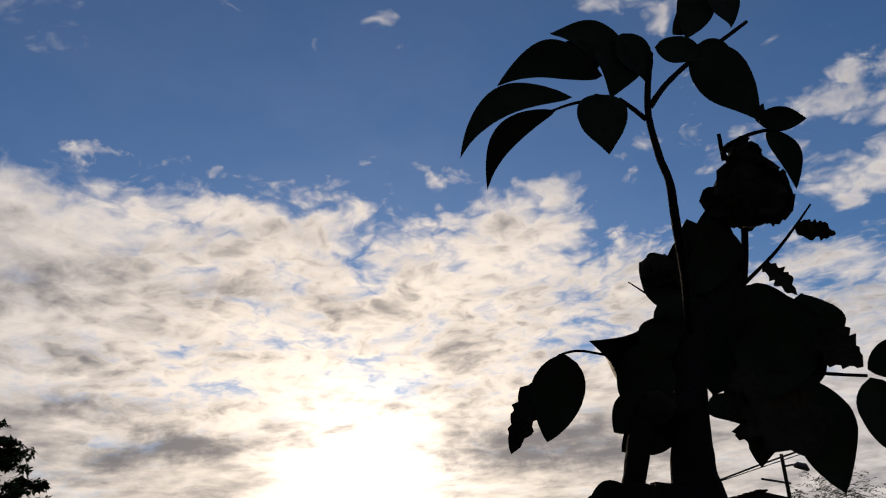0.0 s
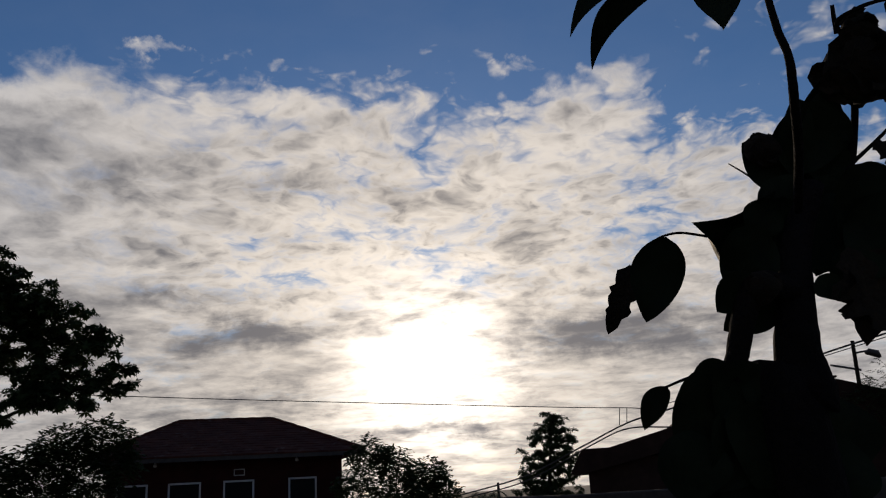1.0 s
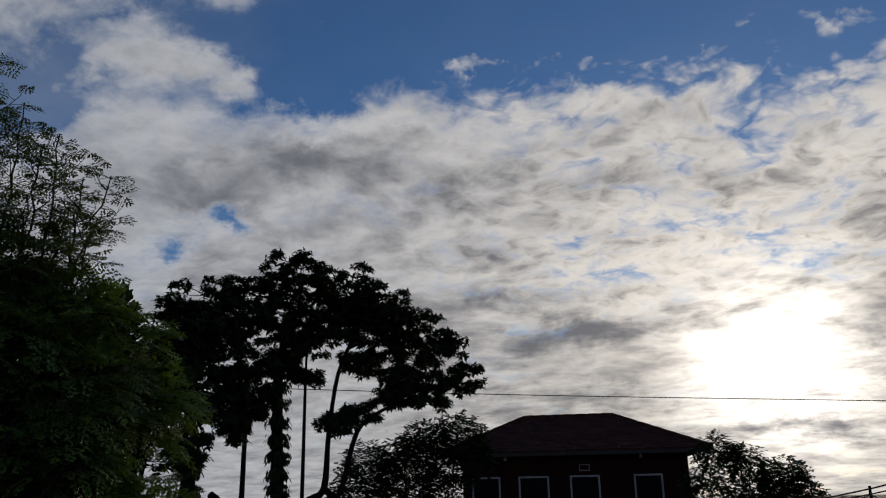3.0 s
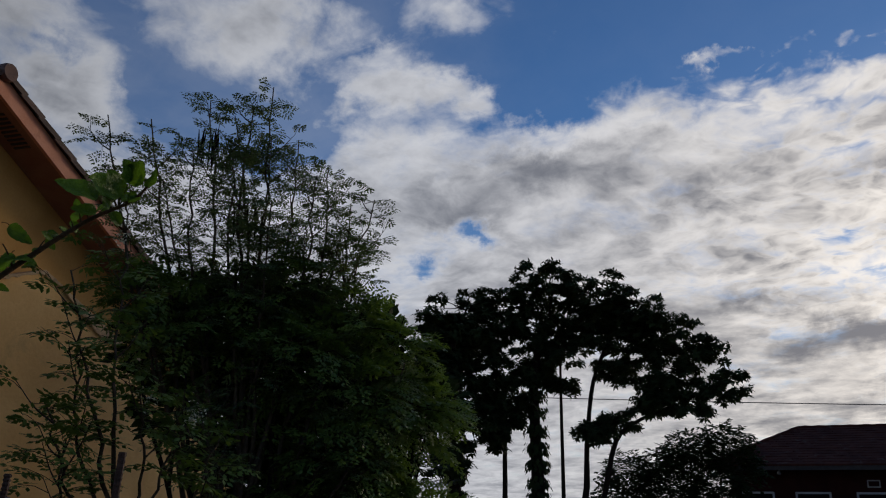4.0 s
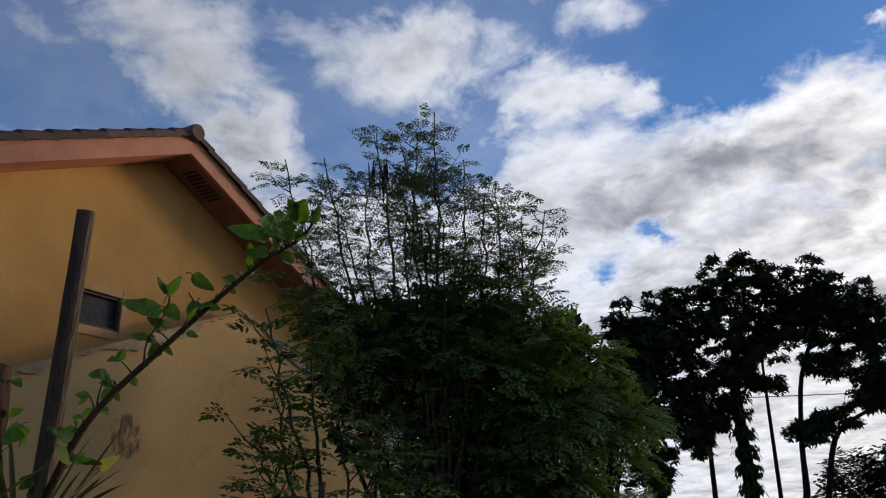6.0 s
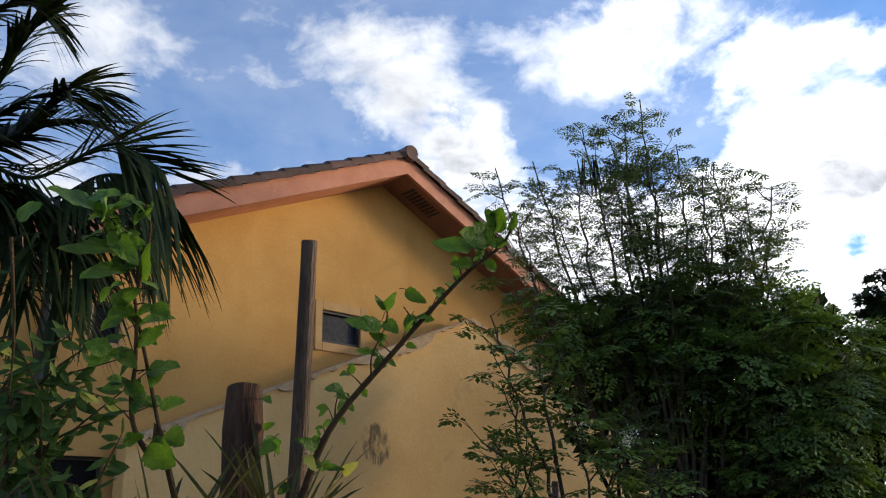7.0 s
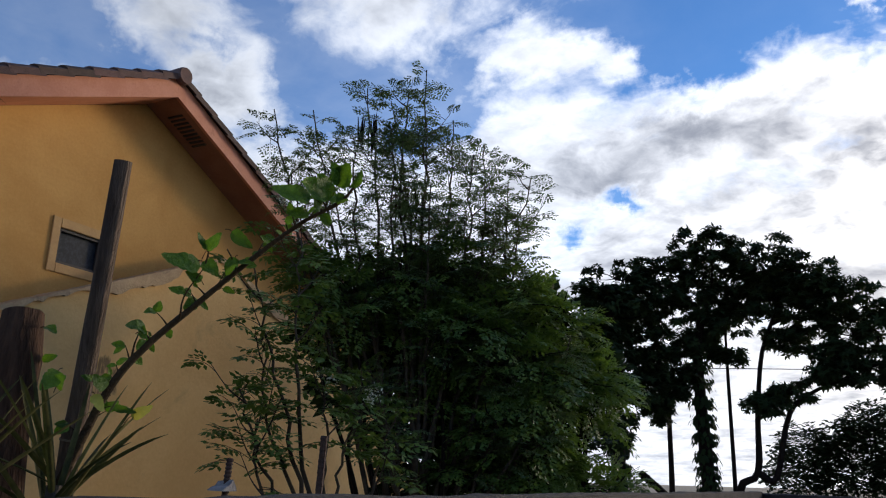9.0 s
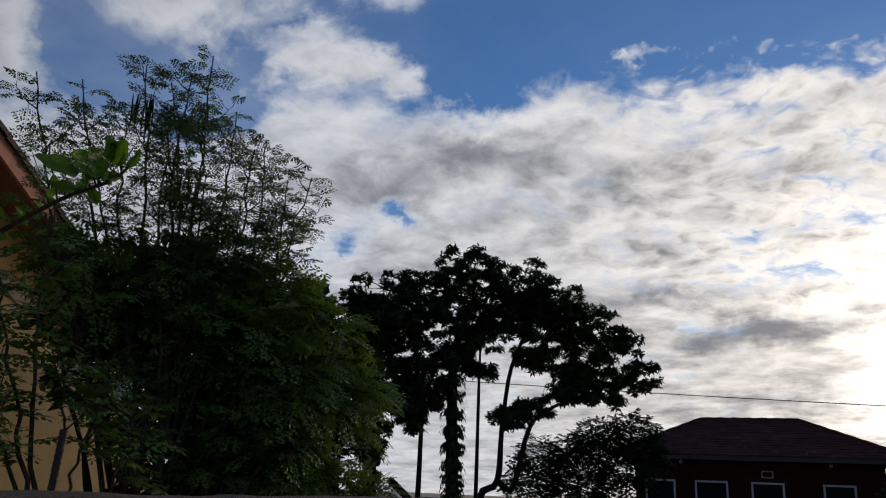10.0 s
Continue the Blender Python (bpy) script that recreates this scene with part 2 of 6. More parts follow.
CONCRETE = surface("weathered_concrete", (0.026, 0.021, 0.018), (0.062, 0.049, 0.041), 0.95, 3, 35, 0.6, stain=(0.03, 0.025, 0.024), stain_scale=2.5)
# Paler than garden soil: the ground is made a reflector for the house walls.
BOUNCE_GROUND = surface("pale_bounce_ground", (0.26, 0.215, 0.14), (0.38, 0.31, 0.21), 1.0, 0.6, 12, 0.8, stain=(0.14, 0.14, 0.08), stain_scale=0.4)
BARK = surface("grey_brown_bark", (0.040, 0.030, 0.018), (0.10, 0.076, 0.048), 0.95, 6, 45, 0.8)
# Far below BARK: the shade of trunks seen against the sky is in it.
BARK_DARK = surface("silhouette_dark_bark", (0.010, 0.007, 0.006), (0.024, 0.018, 0.013), 0.95, 6, 45, 0.8, spec=0.1)
TWIG = surface("olive_twig", (0.045, 0.030, 0.015), (0.10, 0.066, 0.034), 0.85, 12, 80, 0.6, spec=0.15)
POLE_WOOD = surface("weathered_pole", (0.040, 0.026, 0.018), (0.19, 0.135, 0.095), 0.8, 16, 110, 0.9, stain=(0.05, 0.035, 0.028), stain_scale=9, spec=0.15, grain=0.07)
NODE_PALE = surface("pale_bamboo_ring", (0.20, 0.16, 0.11), (0.34, 0.28, 0.2), 0.85, 14, 80, 0.3, spec=0.15)
POST_WOOD = surface("dark_post_wood", (0.025, 0.014, 0.009), (0.12, 0.068, 0.042), 0.85, 16, 110, 0.8, stain=(0.012, 0.008, 0.006), stain_scale=9, spec=0.12, grain=0.07)
STEEL = surface("rusty_steel", (0.05, 0.03, 0.022), (0.11, 0.06, 0.04), 0.8, 14, 90, 0.6, metal=0.3)
CABLE = surface("black_cable", (0.02, 0.02, 0.02), (0.035, 0.035, 0.035), 0.7, 5, 30, 0.0)
# Below a leaf's own green, with the shade of backlit crowns in the colour.
LEAF_TREE = surface("silhouette_green_foliage", (0.014, 0.023, 0.009), (0.032, 0.050, 0.016), 0.7, 2, 9, 0.0, through_light=(0.004, 0.007, 0.0015), spec=0.08)
LEAF_MORINGA = surface("feathery_foliage", (0.038, 0.064, 0.022), (0.11, 0.150, 0.052), 0.6, 1.2, 7, 0.0, through_light=(0.04, 0.06, 0.016), spec=0.3)
LEAF_FLOWERING = surface("shrub_foliage", (0.034, 0.064, 0.011), (0.125, 0.180, 0.030), 0.55, 1.6, 9, 0.0, through_light=(0.05, 0.085, 0.010), spec=0.3)
BLOSSOM = surface("cream_blossom", (0.50, 0.50, 0.36), (0.72, 0.72, 0.55), 0.7, 8, 60, 0.0, through_light=(0.1, 0.1, 0.06))
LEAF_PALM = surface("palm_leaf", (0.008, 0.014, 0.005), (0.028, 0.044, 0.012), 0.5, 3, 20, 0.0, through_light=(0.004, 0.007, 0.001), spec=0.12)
LEAF_MULBERRY = surface("bright_mulberry_leaf", (0.024, 0.066, 0.008), (0.105, 0.185, 0.020), 0.45, 30, 110, 0.7, through_light=(0.06, 0.12, 0.005), spec=0.2, vary=0.6)
LEAF_POINTED = surface("mid_green_leaf", (0.022, 0.048, 0.009), (0.06, 0.105, 0.022), 0.6, 18, 80, 0.2, through_light=(0.02, 0.04, 0.004), spec=0.12, vary=0.5)
LEAF_YELLOW = surface("yellowing_leaf", (0.34, 0.30, 0.03), (0.50, 0.44, 0.06), 0.6, 12, 60, 0.15, through_light=(0.2, 0.18, 0.02))
LEAF_SPIKE = surface("strap_leaf", (0.030, 0.032, 0.009), (0.12, 0.105, 0.032), 0.6, 10, 60, 0.1, through_light=(0.012, 0.016, 0.003), spec=0.15, vary=0.4)
# Near black for the shrub before the sun: its unlit side is painted in.
LEAF_SHRUB = surface("backlit_leathery_leaf", (0.006, 0.010, 0.005), (0.014, 0.021, 0.010), 0.65, 12, 60, 0.15, spec=0.07)
BARK_SHRUB = surface("backlit_shrub_bark", (0.006, 0.005, 0.005), (0.014, 0.011, 0.010), 0.95, 8, 60, 0.6, spec=0.08)
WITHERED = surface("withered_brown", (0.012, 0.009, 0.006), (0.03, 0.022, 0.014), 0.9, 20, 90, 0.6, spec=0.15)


def make_glass(name, colour, rough, gloss=0.6):
    m = bpy.data.materials.new(name)
    m.use_nodes = True
    n = Nodes(m.node_tree)
    where = n.add("ShaderNodeTexCoord").outputs["Object"]
    shader = n.add("ShaderNodeBsdfPrincipled")
    n.put(shader.inputs["Base Color"], n.mix(n.step(n.noise(where, 28, 3, 0.6), 0.4, 0.65), colour, [c * 2.2 for c in colour]))
    shader.inputs["Roughness"].default_value = rough
    shader.inputs["Specular IOR Level"].default_value = gloss
    out = n.add("ShaderNodeOutputMaterial")
    n.put(out.inputs[0], shader.outputs[0])
    return m


GLASS = make_glass("dark_frosted_pane", (0.012, 0.015, 0.021), 0.45, 0.2)
# Near black and dull: the unlit rooms behind are put into this pane.
DARK_PANE = make_glass("room_dark_pane", (0.003, 0.003, 0.004), 0.5, 0.1)


# ---- building blocks ----
def thing(name, m, label, category, group="", kind=""):
    ob = new(name)
    ob.matrix_world = m
    ob.empty_display_size = 0.1
    return tagged(ob, label, category, group, kind)


def link(name, mesh, material, parent=None, label=""):
    ob = new(name, mesh)
    if not mesh.materials:
        mesh.materials.append(material)
    if parent:
        ob.parent = parent
    return tagged(ob, label)


def part(name, bm, material, parent=None, label="", smooth=False):
    mesh = bpy.data.meshes.new(name)
    bm.to_mesh(mesh)
    bm.free()
    if smooth:
        mesh.shade_smooth()
    return link(name, mesh, material, parent, label)


def raw(name, verts, faces, material, parent=None, label="", smooth=False):
    mesh = bpy.data.meshes.new(name)
    mesh.from_pydata([tuple(v) for v in verts], [], faces)
    mesh.update()
    if smooth:
        mesh.shade_smooth()
    return link(name, mesh, material, parent, label)


def box(bm, lo, hi, bevel=0.0):
    made = bmesh.ops.create_cube(bm, size=1)["verts"]
    lo, hi = Vector(lo), Vector(hi)
    for v in made:
        v.co = Vector([lo[k] + (v.co[k] + 0.5) * (hi[k] - lo[k]) for k in range(3)])
    if bevel:
        edges = list({e for v in made for e in v.link_edges})
        bmesh.ops.bevel(bm, geom=edges, offset=bevel, segments=2, affect="EDGES")
    return made


def prism(bm, outline, y0, y1):
    """A plate whose outline lies in x and z, from y0 to y1."""
    a = [bm.verts.new((x, y0, z)) for x, z in outline]
    b = [bm.verts.new((x, y1, z)) for x, z in outline]
    bm.faces.new(a)
    bm.faces.new(b[::-1])
    for k in range(len(a)):
        q = (k + 1) % len(a)
        bm.faces.new((a[k], b[k], b[q], a[q]))
    bmesh.ops.recalc_face_normals(bm, faces=bm.faces[:])


def tube(bm, points, radii, sides=7, rough=0.0, rng=None):
    """A tapering round stem along the points."""
    points = [Vector(p) for p in points]
    rings = []
    side = Vector((1, 0.3, 0.1)).normalized()
    for k, p in enumerate(points):
        ahead = (points[min(k + 1, len(points) - 1)] - points[max(k - 1, 0)]).normalized()
        side = (side - ahead * side.dot(ahead)).normalized()
        other = ahead.cross(side)
        ring = []
        for s in range(sides):
            a = 2 * math.pi * s / sides
            r = radii[k] * (1 + (rng.uniform(-rough, rough) if rng else 0))
            ring.append(bm.verts.new(p + (side * math.cos(a) + other * math.sin(a)) * r))
        rings.append(ring)
    for a, b in zip(rings, rings[1:]):
        for s in range(sides):
            bm.faces.new((a[s], a[(s + 1) % sides], b[(s + 1) % sides], b[s]))
    bm.faces.new(rings[0][::-1])
    bm.faces.new(rings[-1])


def curve(a, b, bend, count=8, rng=None, jitter=0.0):
    """Points from a to b that bow by the vector bend."""
    a, b, bend = Vector(a), Vector(b), Vector(bend)
    out = []
    for k in range(count + 1):
        s = k / count
        p = a.lerp(b, s) + bend * (4 * s * (1 - s))
        if rng and 0 < k < count:
            p += Vector([rng.uniform(-jitter, jitter) for _ in range(3)])
        out.append(p)
    return out


def taper(r0, r1, count):
    return [r0 + (r1 - r0) * k / (count - 1) for k in range(count)]


def smooth_path(points, per=5):
    """A rounded path through the points."""
    pts = [Vector(p) for p in points]
    pts = [pts[0] * 2 - pts[1], *pts, pts[-1] * 2 - pts[-2]]
    out = []
    for k in range(1, len(pts) - 2):
        a, b, c, d = pts[k - 1 : k + 3]
        for s in range(per):
            t = s / per
            out.append(0.5 * (2 * b + (c - a) * t + (2 * a - 5 * b + 4 * c - d) * t * t + (3 * b - a - 3 * c + d) * t**3))
    out.append(pts[-2])
    return out


class Foliage:
    """Many small folded leaves in one mesh."""

    def __init__(self, seed):
        self.v, self.f, self.rng = [], [], random.Random(seed)

    def leaf(self, base, way, normal, length, width):
        way = way.normalized()
        side = way.cross(normal)
        if side.length < 1e-4:
            side = way.cross(Vector((0.3, 0.8, 0.5)))
        side.normalize()
        up = side.cross(way)
        k = len(self.v)
        mid = base + way * (length * 0.45) - up * (width * 0.18)
        self.v += [base, mid + side * width * 0.5 + up * width * 0.2, base + way * length, mid - side * width * 0.5 + up * width * 0.2]
        self.f += [(k, k + 1, k + 2), (k, k + 2, k + 3)]

    def frond(self, base, way, length, pairs, leaf_len, leaf_width, droop=0.3):
        """A feathered leaf: pairs of leaflets along a bowed rib."""
        r = self.rng
        way = way.normalized()
        across = way.cross(Vector((r.uniform(-0.3, 0.3), r.uniform(-0.3, 0.3), 1)))
        if across.length < 1e-3:
            across = Vector((1, 0, 0))
        across.normalize()
        for k in range(pairs):
            s = (k + 1.0) / pairs
            p = base + way * (length * s) - Vector((0, 0, droop * length * s * s))
            ahead = (way - Vector((0, 0, 2 * droop * s))).normalized()
            for sign in (-1, 1):
                out = (across * sign + ahead * 0.55 + Vector((0, 0, r.uniform(-0.35, 0.1)))).normalized()
                self.leaf(p, out, Vector((r.uniform(-0.4, 0.4), r.uniform(-0.4, 0.4), 1)), leaf_len * r.uniform(0.75, 1.15), leaf_width * r.uniform(0.8, 1.15))

    def lace(self, base, way, length, sag, pairs, leaf):
        """A twice-feathered leaf on a bowed rib: side ribs in one drooping plane, each set with small oval leaflets and one at its end."""
        r = self.rng
        across = way.cross(Vector((r.uniform(-0.5, 0.5), r.uniform(-0.5, 0.5), 1))).normalized()
        for k in range(pairs):
            s = 0.22 + 0.76 * (k + 0.8) / pairs
            p = base + way * (length * s) - Vector((0, 0, sag * length * s * s))
            ahead = (way - Vector((0, 0, 2 * sag * s))).normalized()
            plane = across.cross(ahead)
            rib = length * 0.36 * (1.12 - s) + leaf * 0.8
            count = max(1, int(rib / (leaf * 0.85)))
            for sign in (-1, 1):
                out = (across * sign + ahead * 0.75 - Vector((0, 0, r.uniform(0.05, 0.4)))).normalized()
                for q in range(count):
                    at = p + out * (rib * (q + 0.5) / count)
                    for flip in (-1, 1):
                        turn = (out * 0.7 + ahead * flip * 0.8 + Vector((r.uniform(-0.25, 0.25), r.uniform(-0.25, 0.25), r.uniform(-0.4, 0.1)))).normalized()
                        self.leaf(at, turn, plane + Vector((r.uniform(-0.5, 0.5), r.uniform(-0.5, 0.5), r.uniform(-0.3, 0.5))), leaf * r.uniform(0.7, 1.1), leaf * 0.58 * r.uniform(0.8, 1.2))
                self.leaf(p + out * rib, out, plane, leaf, leaf * 0.58)

    def clump(self, centre, size, count, leaf_len, leaf_width, pairs=5, droop=0.4):
        """Feathered leaves that stand out of a flattened clump."""
        r, centre = self.rng, Vector(centre)
        for _ in range(count):
            d = Vector((r.gauss(0, 1), r.gauss(0, 1), r.gauss(0.15, 0.8))).normalized()
            reach = r.random() ** 0.45
            p = centre + Vector((d.x * size[0], d.y * size[1], d.z * size[2])) * reach
            way = (Vector((d.x, d.y, d.z * 0.6 + 0.1)) + Vector((r.uniform(-0.6, 0.6), r.uniform(-0.6, 0.6), r.uniform(-0.4, 0.4)))).normalized()
            if pairs:
                self.frond(p, way, leaf_len * pairs * 0.62, pairs, leaf_len, leaf_width, droop)
            else:
                self.leaf(p, way, Vector((r.uniform(-1, 1), r.uniform(-1, 1), 0.8)), leaf_len * r.uniform(0.7, 1.2), leaf_width * r.uniform(0.7, 1.2))

    def rosette(self, centre, axis, count, leaf_len, leaf_width):
        """Leaves that spread round the end of a twig and hang at their tips."""
        r = self.rng
        axis = axis.normalized()
        side = axis.cross(Vector((r.uniform(-1, 1), r.uniform(-1, 1), 0.3))).normalized()
        other = axis.cross(side)
        turn = r.uniform(0, 6.283)
        for k in range(count):
            a = turn + 6.283 * k / count + r.uniform(-0.3, 0.3)
            out = side * math.cos(a) + other * math.sin(a)
            self.leaf(centre, out + axis * r.uniform(-0.1, 0.5) - Vector((0, 0, r.uniform(0.1, 0.5))), axis + Vector((0, 0, 0.6)), leaf_len * r.uniform(0.7, 1.15), leaf_width * r.uniform(0.8, 1.15))

    def done(self, name, material, parent, label=""):
        return tagged(raw(name, self.v, self.f, material, parent, label), kind="stuff")


def blade(name, base, tip, width, material, parent, face=(0, -1, 0.2), sag=0.0, fold=0.25, shape=0.9, ragged=0.0, seed=0, label="", steps=9, curl=0.0, full=0.85, tail=0.0):
    """One large leaf from base to tip: a folded, bowed sheet with a midrib; shape under 1 puts its widest place towards the base."""
    rng = random.Random(seed)
    base, tip, face = Vector(base), Vector(tip), Vector(face).normalized()
    way = tip - base
    length = way.length
    way.normalize()
    side = way.cross(face).normalized()
    up = side.cross(way)
    if up.dot(face) < 0:
        up = -up
    verts, faces = [], []
    for k in range(steps + 1):
        s = k / steps
        w = 0.5 * width * max(0.0, math.sin(math.pi * s**shape)) ** full * (1 - tail * s**3)
        mid = base + way * (length * s) + up * (sag * length * 4 * s * (1 - s)) + side * (curl * length * 4 * s * (1 - s))
        for q in (-1, -0.55, 0, 0.55, 1):
            rag = 1 + (rng.uniform(-ragged, ragged) if abs(q) == 1 else 0)
            lift = fold * w * abs(q) ** 1.3 + (0.05 * width * math.sin(9 * s + seed) * abs(q))
            verts.append(mid + side * (w * q * rag) + up * lift)
    for k in range(steps):
        for q in range(4):
            a = 5 * k + q
            faces.append((a, a + 1, a + 6, a + 5))
    return raw(name, verts, faces, material, parent, label, smooth=True)


def stem(name, points, r0, r1, material, parent, label="", sides=7, per=5, rough=0.05, seed=1):
    bm = bmesh.new()
    path = smooth_path(points, per)
    tube(bm, path, taper(r0, r1, len(path)), sides, rough, random.Random(seed))
    return part(name, bm, material, parent, label, smooth=True)


def settle(root, foot):
    """Puts a plant's root at its foot and leaves its parts where they are."""
    foot = Vector(foot)
    root.location = foot
    for child in root.children:
        child.matrix_parent_inverse = Matrix.Translation(-foot)


# ---- ground and boundary walls ----
def make_ground():
    bm = bmesh.new()
    reach = 3000
    steps = [-reach, -300, -60, -30, -15, -8, -4, 0, 4, 8, 15, 30, 60, 300, reach]
    rng = random.Random(4)
    grid = [[bm.verts.new((x, y, rng.uniform(-0.04, 0.02) if max(abs(x), abs(y)) < 40 else 0)) for x in steps] for y in steps]
    for a, b in zip(grid, grid[1:]):
        for k in range(len(steps) - 1):
            bm.faces.new((a[k], a[k + 1], b[k + 1], b[k]))
    tagged(part("ground", bm, BOUNCE_GROUND), "garden ground with rough grass, made pale to reflect light on the walls", "ground", kind="structure")


def make_garden_wall(name, a, b, height, seed, label):
    """A block wall with a rough, uneven top."""
    a, b = Vector((*a, 0)), Vector((*b, 0))
    length = (b - a).length
    count = max(8, int(length / 0.12))
    rng = random.Random(seed)
    bm = bmesh.new()
    rows = []
    for k in range(count + 1):
        x = length * k / count
        top = height + 0.012 * noise.noise((x * 1.3, seed, 0)) + rng.uniform(-0.005, 0.005)
        rows.append([bm.verts.new(p) for p in ((x, -0.075, -0.1), (x, -0.075, top - 0.012), (x, -0.06, top), (x, 0.06, top), (x, 0.075, top - 0.012), (x, 0.075, -0.1))])
    for p, q in zip(rows, rows[1:]):
        for s in range(5):
            bm.faces.new((p[s], q[s], q[s + 1], p[s + 1]))
    bm.faces.new(rows[0])
    bm.faces.new(rows[-1][::-1])
    bmesh.ops.recalc_face_normals(bm, faces=bm.faces[:])
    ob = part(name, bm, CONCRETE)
    ob.matrix_world = Matrix.Translation(a) @ Matrix.Rotation(math.atan2((b - a).y, (b - a).x), 4, "Z")
    return tagged(ob, label, "wall", kind="structure")


make_ground()
make_garden_wall("garden_wall_west", (-1.18, -2.12), (-9.0, 12.0), 1.565, 3, "grey weathered concrete garden wall with a rough top")
make_garden_wall("garden_wall_north", (-9.0, 12.1), (9.0, 3.6), 1.54, 8, "grey weathered concrete garden wall with a rough top")
make_garden_wall("garden_wall_east", (9.0, 3.5), (7.0, -9.0), 1.54, 12, "grey weathered concrete garden wall with a rough top")
make_garden_wall("garden_wall_south", (6.9, -9.0), (-1.2, -2.3), 1.54, 15, "grey weathered concrete garden wall with a rough top")


# ---- the ochre house ----
def holed_wall(bm, s0, s1, y0, y1, top, holes, breaks):
    """A wall of one connected skin along s under the line top(s), with openings (s0, s1, z0, z1) that go through it."""
    cuts = sorted({s0, s1, *breaks, *(v for h in holes for v in h[:2])})
    rows = sorted({-0.1, *(v for h in holes for v in h[2:])})
    made = {}

    def vert(s, z, y):
        key = (round(s, 4), round(z, 4), y)
        if key not in made:
            made[key] = bm.verts.new((s, y, z))
        return made[key]

    cells = set()
    for i, (a, b) in enumerate(zip(cuts, cuts[1:])):
        for k in range(len(rows)):
            z0, z1 = rows[k], rows[k + 1] if k + 1 < len(rows) else None
            if not any(h[0] <= a + 1e-6 and h[1] >= b - 1e-6 and z1 is not None and h[2] <= z0 + 1e-6 and h[3] >= z1 - 1e-6 for h in holes):
                cells.add((i, k))
    sides = {}
    for i, k in cells:
        a, b = cuts[i], cuts[i + 1]
        za, zb = (rows[k + 1], rows[k + 1]) if k + 1 < len(rows) else (top(a), top(b))
        ring = [(a, rows[k]), (b, rows[k]), (b, zb), (a, za)]
        bm.faces.new([vert(s, z, y0) for s, z in ring])
        bm.faces.new([vert(s, z, y1) for s, z in ring[::-1]])
        for p, q in zip(ring, ring[1:] + ring[:1]):
            p, q = (round(p[0], 4), round(p[1], 4)), (round(q[0], 4), round(q[1], 4))
            if (q, p) in sides:
                del sides[(q, p)]
            else:
                sides[(p, q)] = 1
    for p, q in sides:
        bm.faces.new([vert(*q, y0), vert(*p, y0), vert(*p, y1), vert(*q, y1)])


def make_window(name, root, s0, s1, z0, z1, y, glass, frame_mat, edge, proud, label):
    """A frame round an opening, a thin dark sash and the pane behind."""
    bm = bmesh.new()
    for lo, hi in (((s0 - edge, y - proud, z0 - edge), (s0, y + 0.05, z1 + edge)), ((s1, y - proud, z0 - edge), (s1 + edge, y + 0.05, z1 + edge)),
                   ((s0, y - proud, z1), (s1, y + 0.05, z1 + edge)), ((s0, y - proud, z0 - edge), (s1, y + 0.05, z0))):
        box(bm, lo, hi, 0.006)
    window = part(name, bm, frame_mat, root, label)
    bm = bmesh.new()
    w = 0.03
    for lo, hi in (((s0, y + 0.01, z0), (s0 + w, y + 0.045, z1)), ((s1 - w, y + 0.01, z0), (s1, y + 0.045, z1)),
                   ((s0 + w, y + 0.01, z1 - w), (s1 - w, y + 0.045, z1)), ((s0 + w, y + 0.01, z0), (s1 - w, y + 0.045, z0 + w))):
        box(bm, lo, hi)
    part("window_frame", bm, DARK_FRAME, window)
    bm = bmesh.new()
    box(bm, (s0 + 0.01, y + 0.05, z0 + 0.01), (s1 - 0.01, y + 0.058, z1 - 0.01))
    part("pane", bm, glass, window)
    return window


HOUSE = pose(-9.504, 2.152, 0, 0, 0, 119)


